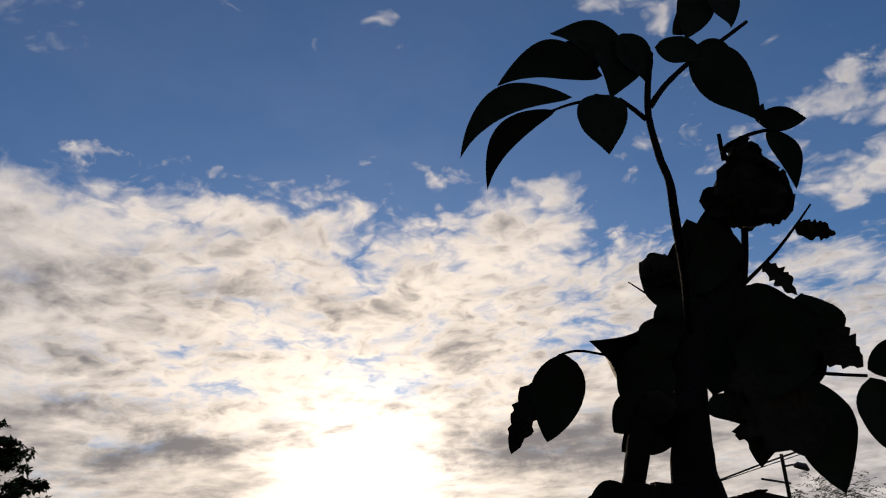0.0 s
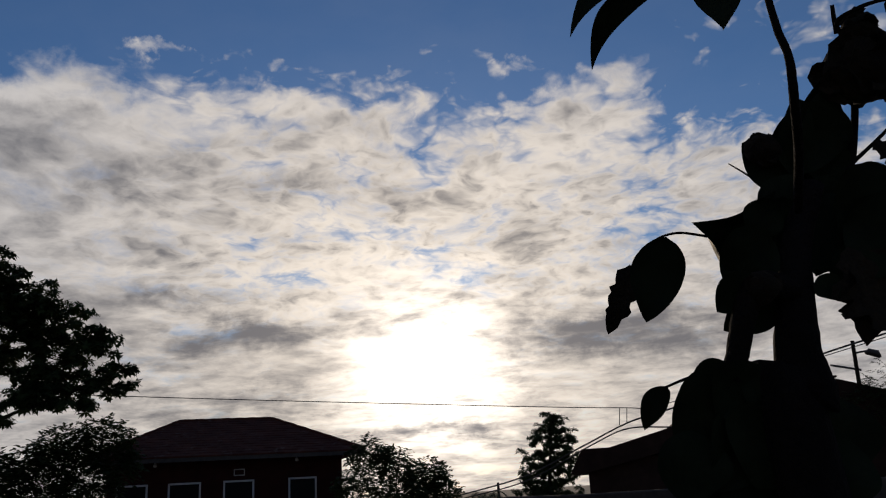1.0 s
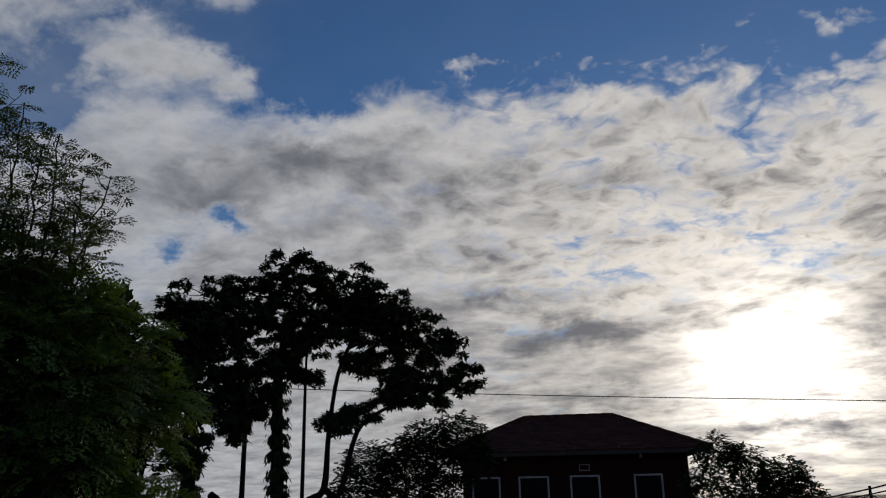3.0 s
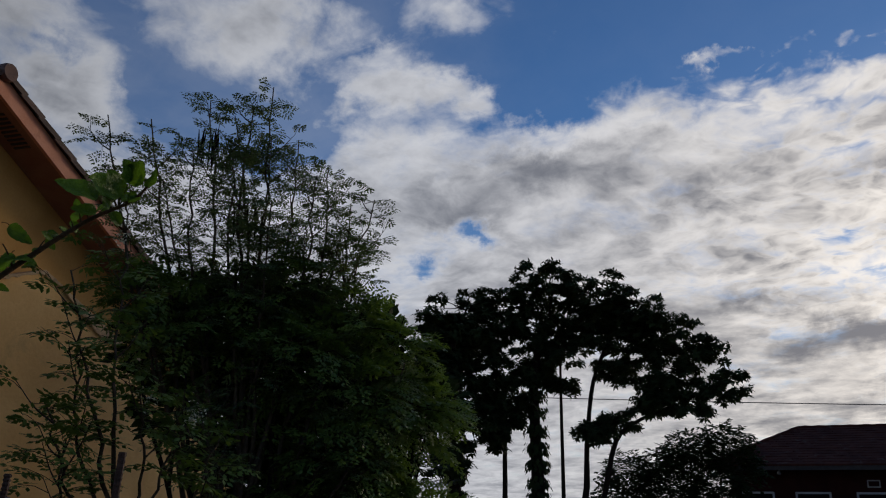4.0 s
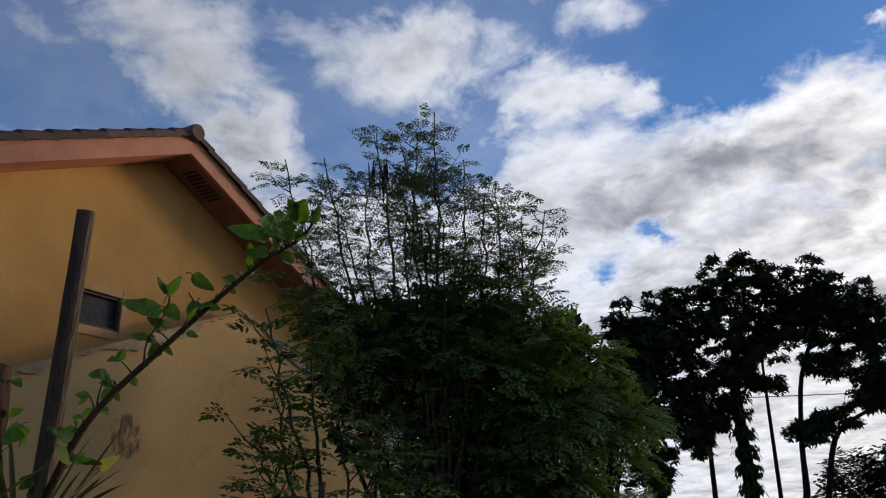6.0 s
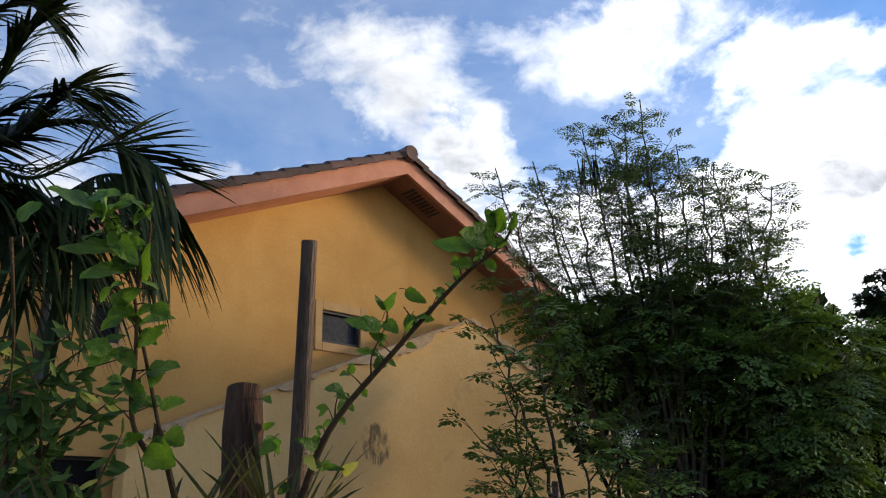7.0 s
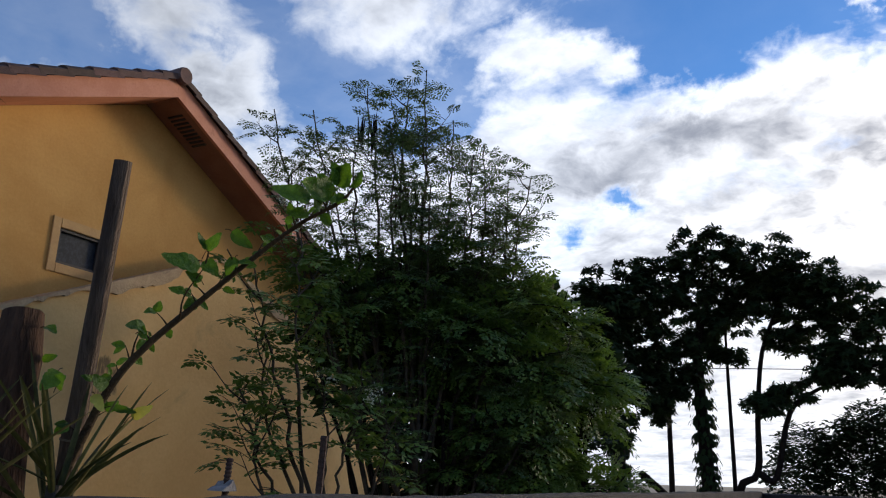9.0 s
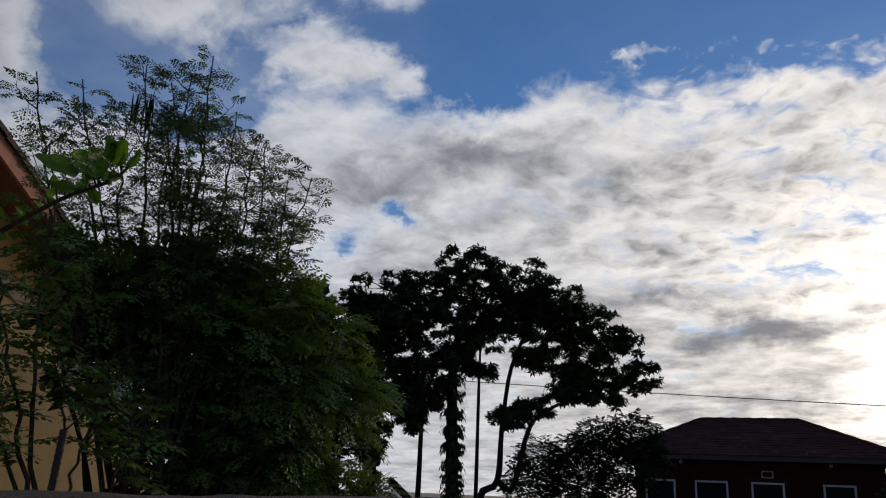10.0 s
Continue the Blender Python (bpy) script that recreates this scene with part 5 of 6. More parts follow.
    rows = [
        ((-4.662, -1.035, 3.381), (-4.543, -0.691, 3.546), (-4.476, -0.530, 3.497), (-4.440, -0.350, 3.368), 0.44, 0.10, 0.18, 1.05, 60),
        ((-4.710, -1.004, 3.278), (-4.516, -0.678, 3.364), (-4.447, -0.484, 3.324), (-4.405, -0.302, 3.197), 0.48, -0.55, 0.55, 0.3, 56),
        ((-4.903, -1.066, 3.308), (-4.813, -0.748, 3.411), (-4.846, -0.583, 3.384), (-4.818, -0.383, 3.222), 0.46, -0.5, 0.6, 0.5, 52),
        ((-4.739, -1.160, 3.646), (-4.694, -1.020, 3.808), (-4.571, -0.881, 3.878), (-4.597, -0.765, 3.867), 0.42, 0.15, 0.3, 0.9, 58),
        ((-4.840, -1.181, 3.661), (-4.818, -1.060, 3.769), (-4.828, -0.880, 3.823), (-4.857, -0.716, 3.817), 0.44, 0.1, 0.3, 0.9, 58),
        ((-4.597, -1.017, 2.974), (-4.504, -0.888, 3.014), (-4.522, -0.782, 3.019), (-4.477, -0.652, 2.891), 0.42, -0.4, 0.6, 0.3, 48),
        ((-4.646, -1.005, 2.821), (-4.555, -0.919, 2.830), (-4.575, -0.837, 2.817), (-4.518, -0.742, 2.699), 0.40, -0.4, 0.6, 0.3, 44),
        ((-5.130, -1.123, 3.244), (-5.121, -0.919, 3.383), (-5.158, -0.693, 3.377), (-5.234, -0.474, 3.226), 0.46, -0.4, 0.6, 0.3, 50),
        ((-4.547, -1.314, 3.603), (-4.455, -1.175, 3.860), (-4.382, -1.091, 4.026), (-4.332, -1.005, 4.141), 0.42, 0.0, 0.3, 0.7, 46),
        ((-4.659, -1.338, 3.592), (-4.624, -1.144, 3.777), (-4.619, -0.976, 3.863), (-4.662, -0.825, 3.838), 0.44, 0.0, 0.4, 0.8, 46),
        ((-4.501, -1.227, 3.250), (-4.528, -1.062, 3.292), (-4.575, -0.935, 3.246), (-4.571, -0.779, 3.044), 0.44, -0.3, 0.6, 0.4, 50),
        ((-4.428, -1.371, 4.013), (-4.374, -1.239, 4.166), (-4.357, -1.128, 4.241), (-4.398, -1.038, 4.214), 0.40, 0.0, 0.4, 0.8, 46),
        ((-4.554, -1.540, 3.901), (-4.469, -1.677, 3.961), (-4.411, -1.806, 3.968), (-4.491, -2.049, 3.609), 0.46, 0.3, 0.5, 0.0, 46),
        ((-4.548, -1.517, 3.456), (-4.417, -1.615, 3.411), (-4.306, -1.700, 3.320), (-4.290, -1.864, 2.866), 0.46, 0.3, 0.5, 0.0, 46),
        ((-4.359, -1.344, 3.940), (-4.169, -1.283, 4.081), (-4.086, -1.248, 4.221), (-3.990, -1.109, 4.238), 0.40, 0.3, 0.4, 0.5, 46),
    ]
    for k, (a, m, n, e, size, lift, hang, tilt, pairs) in enumerate(rows):
        palm_frond("frond", root, [crown - foot, Vector(a) - foot, Vector(m) - foot, Vector(n) - foot, Vector(e) - foot], size, 0.030, int(pairs * 0.8), 200 + k, hang, lift=lift, tilt=tilt)


make_palm()


# ---- things in the garden, near the camera ----
def to_ground(a, b):
    """The line from a through b, drawn on to the ground."""
    a, b = Vector(a), Vector(b)
    return a + (b - a) * (a.z / (a.z - b.z))


def make_stump():
    top = Vector((-2.826, 0.036, 2.015))
    foot = to_ground(top, (-2.765, 0.035, 1.573))
    root = thing("wooden_post", Matrix.Translation(foot), "thick dark weathered wooden post, cut flat at the top", "post")
    rng = random.Random(7)
    bm = bmesh.new()
    path = curve((0, 0, 0), top - foot, (0.01, 0, 0), 16)
    radii = [0.056 + 0.003 * math.sin(k * 1.7) for k in range(17)]
    radii[-1] = 0.05
    tube(bm, path, radii, 16, 0.05, rng)
    part("shaft", bm, POST_WOOD, root, smooth=False)
    bm = bmesh.new()
    tube(bm, [path[-5], path[-5] + Vector((0, 0, 0.012))], [0.0615, 0.0605], 16)
    part("growth_ring", bm, POLE_WOOD, root)


def make_bamboo():
    top = Vector((-2.676, 0.195, 2.428))
    foot = to_ground(top, (-2.813, 0.181, 1.572))
    root = thing("bamboo_pole", Matrix.Translation(foot), "tall weathered bamboo pole leaning slightly", "pole")
    rng = random.Random(9)
    bm = bmesh.new()
    count = 40
    path = curve((0, 0, 0), top - foot, (0.012, 0.008, 0), count)
    nodes = (6, 13, 20, 28)
    radii = [0.0325 - 0.009 * k / count + (0.0035 if k in nodes else 0) for k in range(count + 1)]
    tube(bm, path, radii, 14, 0.02, rng)
    part("shaft", bm, POLE_WOOD, root, smooth=False)
    for k in nodes:
        bm = bmesh.new()
        up = (path[k + 1] - path[k]).normalized()
        tube(bm, [path[k] - up * 0.0025, path[k] + up * 0.0025], [radii[k] + 0.002] * 2, 14)
        part("bamboo_node", bm, NODE_PALE, root, "pale ring of a bamboo joint")


make_stump()
make_bamboo()


def make_wall_bar(name, top, base, radius, label, ribs):
    top, base = Vector(top), Vector(base)
    root = thing(name, Matrix.Translation(base), label, "bar")
    bm = bmesh.new()
    count = 24
    path = curve((0, 0, -0.06), top - base, (0, 0, 0), count)
    tube(bm, path, [radius * (1 + (ribs if k % 2 else 0)) for k in range(count + 1)], 8, 0.04, random.Random(3))
    part("shaft", bm, STEEL, root)
    return root


make_wall_bar("steel_bar", (-3.653, 1.343, 1.789), (-3.660, 1.335, 1.575), 0.014, "rusty steel bar standing in the wall top", 0.12)
stub = make_wall_bar("steel_bar", (-3.368, 0.834, 1.679), (-3.370, 0.826, 1.577), 0.010, "short twisted rusty bar in the wall top", 0.35)
bm = bmesh.new()
rng = random.Random(31)
base = Vector((-3.370, 0.826, 1.577))
across = Vector((-0.4848, 0.8746, 0))
cloth = [(-0.055, -0.01), (-0.035, 0.004), (-0.015, 0.010), (0.0, 0.03), (0.008, 0.02), (0.018, 0.006), (0.024, -0.01)]
front = [bm.verts.new(across * s + Vector((0.03, 0.016, z))) for s, z in cloth]
back = [bm.verts.new(across * s + Vector((-0.03, -0.016, z * 0.8))) for s, z in cloth]
for k in range(len(cloth) - 1):
    bm.faces.new((front[k], front[k + 1], back[k + 1], back[k]))
bm.faces.new(front[::-1])
bm.faces.new(back)
part("mortar_lump", bm, surface("pale_mortar", (0.20, 0.18, 0.17), (0.36, 0.34, 0.32), 0.9, 20, 90, 0.5), stub, "pale lump of mortar")


# ---- mulberry ----
CAM_SIDE = Vector((0.95, -0.3, 0.25))


def leaves_on(root, rows, material, seed, shape=0.62, fold=0.35, stalk=0.004, face=None):
    """Broad leaves (base, tip, width) with a short stalk each."""
    rng = random.Random(seed)
    for k, (a, b, w) in enumerate(rows):
        f = (face or CAM_SIDE) + Vector((rng.uniform(-0.4, 0.4), rng.uniform(-0.4, 0.4), rng.uniform(-0.3, 0.6)))
        blade("leaf", a, b, w, material, root, f, rng.uniform(-0.02, 0.08), rng.uniform(0.1, fold), shape, 0.11, seed * 100 + k, curl=rng.uniform(-0.08, 0.08), steps=14, full=0.62)
        stem("petiole", [Vector(a) - (Vector(b) - Vector(a)) * 0.3 + Vector((0, 0, -0.008)), Vector(a) - (Vector(b) - Vector(a)) * 0.1, a], 0.0012, 0.001, TWIG, root, "", 4, 2, 0.0)


def make_mulberry_branch():
    root = thing("mulberry_branch", pose(0, 0, 0), "long slanting mulberry branch with bright green leaves", "plant")
    foot = Vector((-2.755, 0.161, 1.574))
    stem("branch", [to_ground((-2.699, 0.236, 1.812), foot), foot, (-2.699, 0.236, 1.812), (-2.636, 0.298, 1.928), (-2.556, 0.396, 2.046), (-2.455, 0.507, 2.176), (-2.362, 0.585, 2.259), (-2.285, 0.654, 2.311), (-2.240, 0.683, 2.370)], 0.013, 0.003, TWIG, root, "brown mulberry branch", 8)
    for a, m, e in (((-2.571, 0.363, 2.006), (-2.541, 0.358, 2.059), (-2.498, 0.387, 2.130)), ((-2.498, 0.387, 2.130), (-2.488, 0.391, 2.167), (-2.483, 0.386, 2.189)), ((-2.654, 0.276, 1.902), (-2.639, 0.276, 1.938), (-2.624, 0.279, 1.963)), ((-2.487, 0.469, 2.135), (-2.475, 0.450, 2.162), (-2.473, 0.433, 2.184)), ((-2.313, 0.630, 2.291), (-2.311, 0.613, 2.314), (-2.315, 0.583, 2.335))):
        stem("twig", [a, m, e], 0.003, 0.0015, TWIG, root, "", 5, 3)
    leaves_on(root, [((-2.303, 0.579, 2.308), (-2.313, 0.472, 2.316), 0.055), ((-2.297, 0.616, 2.318), (-2.284, 0.538, 2.338), 0.075), ((-2.297, 0.624, 2.311), (-2.272, 0.575, 2.366), 0.06), ((-2.270, 0.632, 2.345), (-2.224, 0.639, 2.395), 0.055), ((-2.267, 0.635, 2.349), (-2.241, 0.599, 2.392), 0.045),
        ((-2.257, 0.668, 2.343), (-2.215, 0.672, 2.383), 0.022), ((-2.333, 0.590, 2.276), (-2.335, 0.526, 2.267), 0.03), ((-2.317, 0.616, 2.294), (-2.301, 0.582, 2.312), 0.05), ((-2.277, 0.663, 2.325), (-2.282, 0.642, 2.301), 0.03)], LEAF_MULBERRY, 3)
    leaves_on(root, [((-2.499, 0.379, 2.133), (-2.496, 0.275, 2.147), 0.05), ((-2.487, 0.385, 2.177), (-2.473, 0.352, 2.214), 0.022), ((-2.487, 0.386, 2.174), (-2.458, 0.411, 2.220), 0.034), ((-2.460, 0.436, 2.229), (-2.445, 0.491, 2.190), 0.034), ((-2.496, 0.381, 2.145), (-2.484, 0.420, 2.112), 0.04),
        ((-2.472, 0.457, 2.165), (-2.478, 0.440, 2.115), 0.035), ((-2.473, 0.465, 2.154), (-2.452, 0.506, 2.150), 0.02), ((-2.538, 0.357, 2.074), (-2.536, 0.314, 2.074), 0.022), ((-2.514, 0.447, 2.089), (-2.499, 0.475, 2.076), 0.02), ((-2.515, 0.385, 2.103), (-2.510, 0.344, 2.117), 0.028)], LEAF_MULBERRY, 4)
    leaves_on(root, [((-2.620, 0.296, 1.972), (-2.608, 0.239, 1.978), 0.04), ((-2.624, 0.278, 1.966), (-2.613, 0.297, 1.950), 0.03), ((-2.678, 0.232, 1.826), (-2.661, 0.190, 1.856), 0.035), ((-2.728, 0.122, 1.864), (-2.696, 0.083, 1.809), 0.045), ((-2.731, 0.125, 1.826), (-2.688, 0.134, 1.850), 0.04), ((-2.679, 0.250, 1.781), (-2.650, 0.306, 1.769), 0.02), ((-2.778, 0.083, 1.977), (-2.758, 0.110, 1.960), 0.03), ((-2.788, 0.090, 1.895), (-2.764, 0.122, 1.906), 0.022)], LEAF_MULBERRY, 5)
    leaves_on(root, [((-2.683, 0.206, 1.810), (-2.663, 0.227, 1.767), 0.03), ((-2.673, 0.299, 1.760), (-2.642, 0.342, 1.789), 0.03)], LEAF_YELLOW, 6)
    rng = random.Random(52)
    path = smooth_path([foot, (-2.699, 0.236, 1.812), (-2.636, 0.298, 1.928), (-2.556, 0.396, 2.046), (-2.455, 0.507, 2.176), (-2.362, 0.585, 2.259), (-2.285, 0.654, 2.311)], 6)
    for k, p in enumerate(path[3:]):
        out = Vector((rng.uniform(-0.1, 0.1), rng.choice((-1, 1)) * rng.uniform(0.2, 0.8), rng.uniform(0.3, 1.0))).normalized()
        e = p + out * rng.uniform(0.02, 0.05)
        stem("spur", [p, p.lerp(e, 0.5) + Vector((0, 0, 0.003)), e], 0.0028, 0.001, TWIG, root, "", 5, 2)
        for _ in range(2):
            tip = e + Vector((rng.uniform(-0.01, 0.01), rng.uniform(-0.035, 0.035), rng.uniform(-0.03, 0.03)))
            blade("leaf", e, tip, (tip - e).length * rng.uniform(0.5, 0.8), LEAF_MULBERRY, root, CAM_SIDE + Vector((rng.uniform(-0.4, 0.4), rng.uniform(-0.4, 0.4), rng.uniform(-0.2, 0.6))), 0.05, 0.3, 0.7, 0.1, 5200 + k, full=0.7)
    settle(root, to_ground((-2.699, 0.236, 1.812), foot))


def make_sapling():
    root = thing("mulberry_sapling", pose(0, 0, 0), "young mulberry with broad bright green leaves", "plant")
    foot = Vector((-2.615, -0.136, 1.730))
    stem("stem", [to_ground((-2.551, -0.171, 1.862), foot), foot, (-2.589, -0.179, 1.780), (-2.572, -0.216, 1.830), (-2.555, -0.238, 1.876), (-2.535, -0.247, 1.942), (-2.501, -0.242, 2.021), (-2.440, -0.249, 2.149), (-2.392, -0.277, 2.234), (-2.355, -0.320, 2.297), (-2.321, -0.335, 2.327)], 0.009, 0.0025, TWIG, root, "", 8)
    stem("stem", [foot, (-2.553, -0.170, 1.848), (-2.543, -0.189, 1.916), (-2.497, -0.224, 2.049), (-2.467, -0.245, 2.127)], 0.006, 0.004, TWIG, root)
    stem("twig", [(-2.433, -0.248, 2.175), (-2.397, -0.231, 2.267), (-2.365, -0.226, 2.330), (-2.335, -0.239, 2.377)], 0.005, 0.002, TWIG, root)
    stem("twig", [(-2.426, -0.250, 2.202), (-2.391, -0.251, 2.278), (-2.358, -0.267, 2.339)], 0.004, 0.002, TWIG, root)
    leaves_on(root, [((-2.314, -0.346, 2.342), (-2.246, -0.445, 2.358), 0.085), ((-2.325, -0.326, 2.319), (-2.281, -0.319, 2.380), 0.095), ((-2.302, -0.359, 2.367), (-2.269, -0.288, 2.367), 0.06), ((-2.352, -0.226, 2.337), (-2.312, -0.271, 2.373), 0.045), ((-2.352, -0.309, 2.311), (-2.347, -0.243, 2.221), 0.055), ((-2.367, -0.288, 2.275), (-2.315, -0.420, 2.241), 0.05),
        ((-2.386, -0.284, 2.217), (-2.344, -0.368, 2.178), 0.06), ((-2.376, -0.257, 2.258), (-2.334, -0.296, 2.306), 0.055), ((-2.417, -0.233, 2.200), (-2.369, -0.224, 2.287), 0.04), ((-2.342, -0.518, 2.320), (-2.312, -0.462, 2.348), 0.05)], LEAF_MULBERRY, 13)
    leaves_on(root, [((-2.463, -0.240, 2.105), (-2.426, -0.151, 2.113), 0.04), ((-2.471, -0.231, 2.071), (-2.432, -0.177, 2.079), 0.05), ((-2.507, -0.211, 2.001), (-2.471, -0.133, 2.004), 0.07), ((-2.544, -0.176, 1.920), (-2.505, -0.117, 1.926), 0.04), ((-2.554, -0.198, 1.821), (-2.512, -0.129, 1.770), 0.08), ((-2.553, -0.163, 1.849), (-2.518, -0.113, 1.818), 0.06),
        ((-2.440, -0.259, 2.148), (-2.413, -0.307, 2.110), 0.04), ((-2.447, -0.254, 2.121), (-2.403, -0.279, 2.158), 0.045), ((-2.551, -0.222, 1.834), (-2.517, -0.247, 1.851), 0.05), ((-2.537, -0.217, 1.943), (-2.513, -0.236, 1.891), 0.045)], LEAF_MULBERRY, 14)
    rng = random.Random(53)
    path = smooth_path([(-2.555, -0.238, 1.876), (-2.501, -0.242, 2.021), (-2.440, -0.249, 2.149), (-2.392, -0.277, 2.234), (-2.355, -0.320, 2.297), (-2.340, -0.238, 2.364)], 6)
    for k, p in enumerate(path):
        out = Vector((rng.uniform(-0.2, 0.2), rng.choice((-1, 1)) * rng.uniform(0.3, 1.0), rng.uniform(-0.2, 0.9))).normalized()
        e = p + out * rng.uniform(0.025, 0.07)
        stem("twig", [p, p.lerp(e, 0.5) + Vector((0, 0, 0.004)), e], 0.0025, 0.001, TWIG, root, "", 5, 2)
        for _ in range(2):
            tip = e + Vector((rng.uniform(-0.02, 0.02), rng.uniform(-0.06, 0.06), rng.uniform(-0.05, 0.04)))
            blade("leaf", e, tip, (tip - e).length * rng.uniform(0.5, 0.8), LEAF_MULBERRY, root, CAM_SIDE + Vector((rng.uniform(-0.4, 0.4), rng.uniform(-0.4, 0.4), rng.uniform(-0.2, 0.6))), 0.05, 0.3, 0.7, 0.1, 5300 + k, full=0.7)
    settle(root, to_ground((-2.551, -0.171, 1.862), foot))


def make_pointed_shrub():
    root = thing("pointed_leaf_shrub", pose(0, 0, 0), "loose shrub with pointed mid-green leaves", "plant")
    rng = random.Random(41)
    ways = [((-2.718, -0.526, 1.740), (-2.679, -0.403, 1.861), (-2.625, -0.216, 2.023)), ((-2.705, -0.560, 1.822), (-2.649, -0.491, 1.970), (-2.614, -0.267, 2.057)), ((-2.687, -0.615, 1.875), (-2.635, -0.498, 2.040), (-2.586, -0.405, 2.106)), ((-2.616, -0.528, 1.721), (-2.614, -0.494, 1.840), (-2.609, -0.476, 1.908)), ((-2.631, -0.455, 1.708), (-2.627, -0.452, 1.787), (-2.591, -0.387, 1.718)), ((-2.402, -0.538, 2.291), (-2.471, -0.515, 2.061), (-2.603, -0.535, 1.866)), ((-2.610, -0.562, 1.708), (-2.610, -0.527, 1.813), (-2.591, -0.531, 1.960)), ((-2.587, -0.574, 1.917), (-2.586, -0.522, 2.001), (-2.545, -0.442, 2.024)), ((-2.519, -0.514, 1.679), (-2.530, -0.442, 1.741), (-2.546, -0.345, 1.728)), ((-2.601, -0.333, 1.679), (-2.600, -0.303, 1.758), (-2.596, -0.266, 1.853)), ((-2.559, -0.599, 2.050), (-2.565, -0.542, 2.081), (-2.554, -0.460, 1.955))]
    more = []
    for k in range(12):
        a, b = ways[rng.randrange(len(ways))], ways[rng.randrange(len(ways))]
        f = rng.uniform(0.25, 0.75)
        more.append([Vector(p).lerp(Vector(q), f) + Vector((rng.uniform(-0.04, 0.04), rng.uniform(-0.05, 0.05), rng.uniform(-0.04, 0.04))) for p, q in zip(a, b)])
    ways = ways + more
    for k, pts in enumerate(ways):
        stem("twig", pts, 0.005, 0.0015, TWIG, root, "", 6, 6)
        path = smooth_path(pts, 9)
        for q, p in enumerate(path[3:]):
            if k == 5 and q % 3:
                continue
            d = Vector((rng.uniform(-0.25, 0.25), rng.uniform(-1, 1), rng.uniform(-0.9, 0.3))).normalized()
            size = rng.uniform(0.035, 0.068)
            blade("leaf", p, p + d * size, size * rng.uniform(0.32, 0.42), LEAF_YELLOW if rng.random() < 0.03 else LEAF_POINTED, root, CAM_SIDE + Vector((rng.uniform(-0.5, 0.5), rng.uniform(-0.5, 0.5), rng.uniform(0, 0.8))), -0.08, 0.3, 0.85, 0.03, 500 + 40 * k + q, steps=6)
    foot = Vector((-2.661, -0.534, 1.804))
    stem("cut_stem", [to_ground(foot, (-2.637, -0.531, 1.709)), (-2.637, -0.531, 1.709), foot, (-2.658, -0.534, 1.831)], 0.016, 0.012, BARK, root, "pale broken stem", 8)
    settle(root, to_ground(foot, (-2.637, -0.531, 1.709)))


def make_strap_plant(head, seed, count):
    """Narrow stiff leaves that arch out of the top of a short stem."""
    head = Vector(head)
    foot = Vector((head.x - 0.03, head.y + 0.02, 0.0))
    root = thing("strap_leaved_plant", pose(0, 0, 0), "clump of stiff narrow olive strap leaves", "plant", "strap-leaved plants by the post")
    rng = random.Random(seed)
    stem("stem", [foot, foot.lerp(head, 0.5) + Vector((0.02, 0, 0)), head], 0.03, 0.018, BARK, root, "", 8)
    for k in range(count):
        a = k * 2.39996 + rng.uniform(-0.3, 0.3)
        lift = rng.uniform(0.30, 1.15)
        size = rng.uniform(0.22, 0.40)
        way = Vector((math.cos(a) * math.cos(lift), math.sin(a) * math.cos(lift), math.sin(lift)))
        tip = head + way * size - Vector((0, 0, size * 0.18 * rng.random()))
        low = head - Vector((0, 0, rng.uniform(0.0, 0.16)))
        blade("leaf", low, tip, rng.uniform(0.014, 0.020), LEAF_SPIKE, root, Vector((-way.x * 0.4, -way.y * 0.4, 1)) + Vector((rng.uniform(-0.5, 0.5), rng.uniform(-0.5, 0.5), 0)), rng.uniform(0.0, 0.05), 0.6, 0.55, 0.02, seed * 50 + k, steps=9, full=0.4)
    settle(root, foot)


make_mulberry_branch()
make_sapling()
make_pointed_shrub()
make_strap_plant((-2.558, -0.144, 1.578), 77, 17)
make_strap_plant((-2.598, 0.130, 1.591), 78, 20)
make_strap_plant((-2.494, -0.330, 1.556), 79, 13)


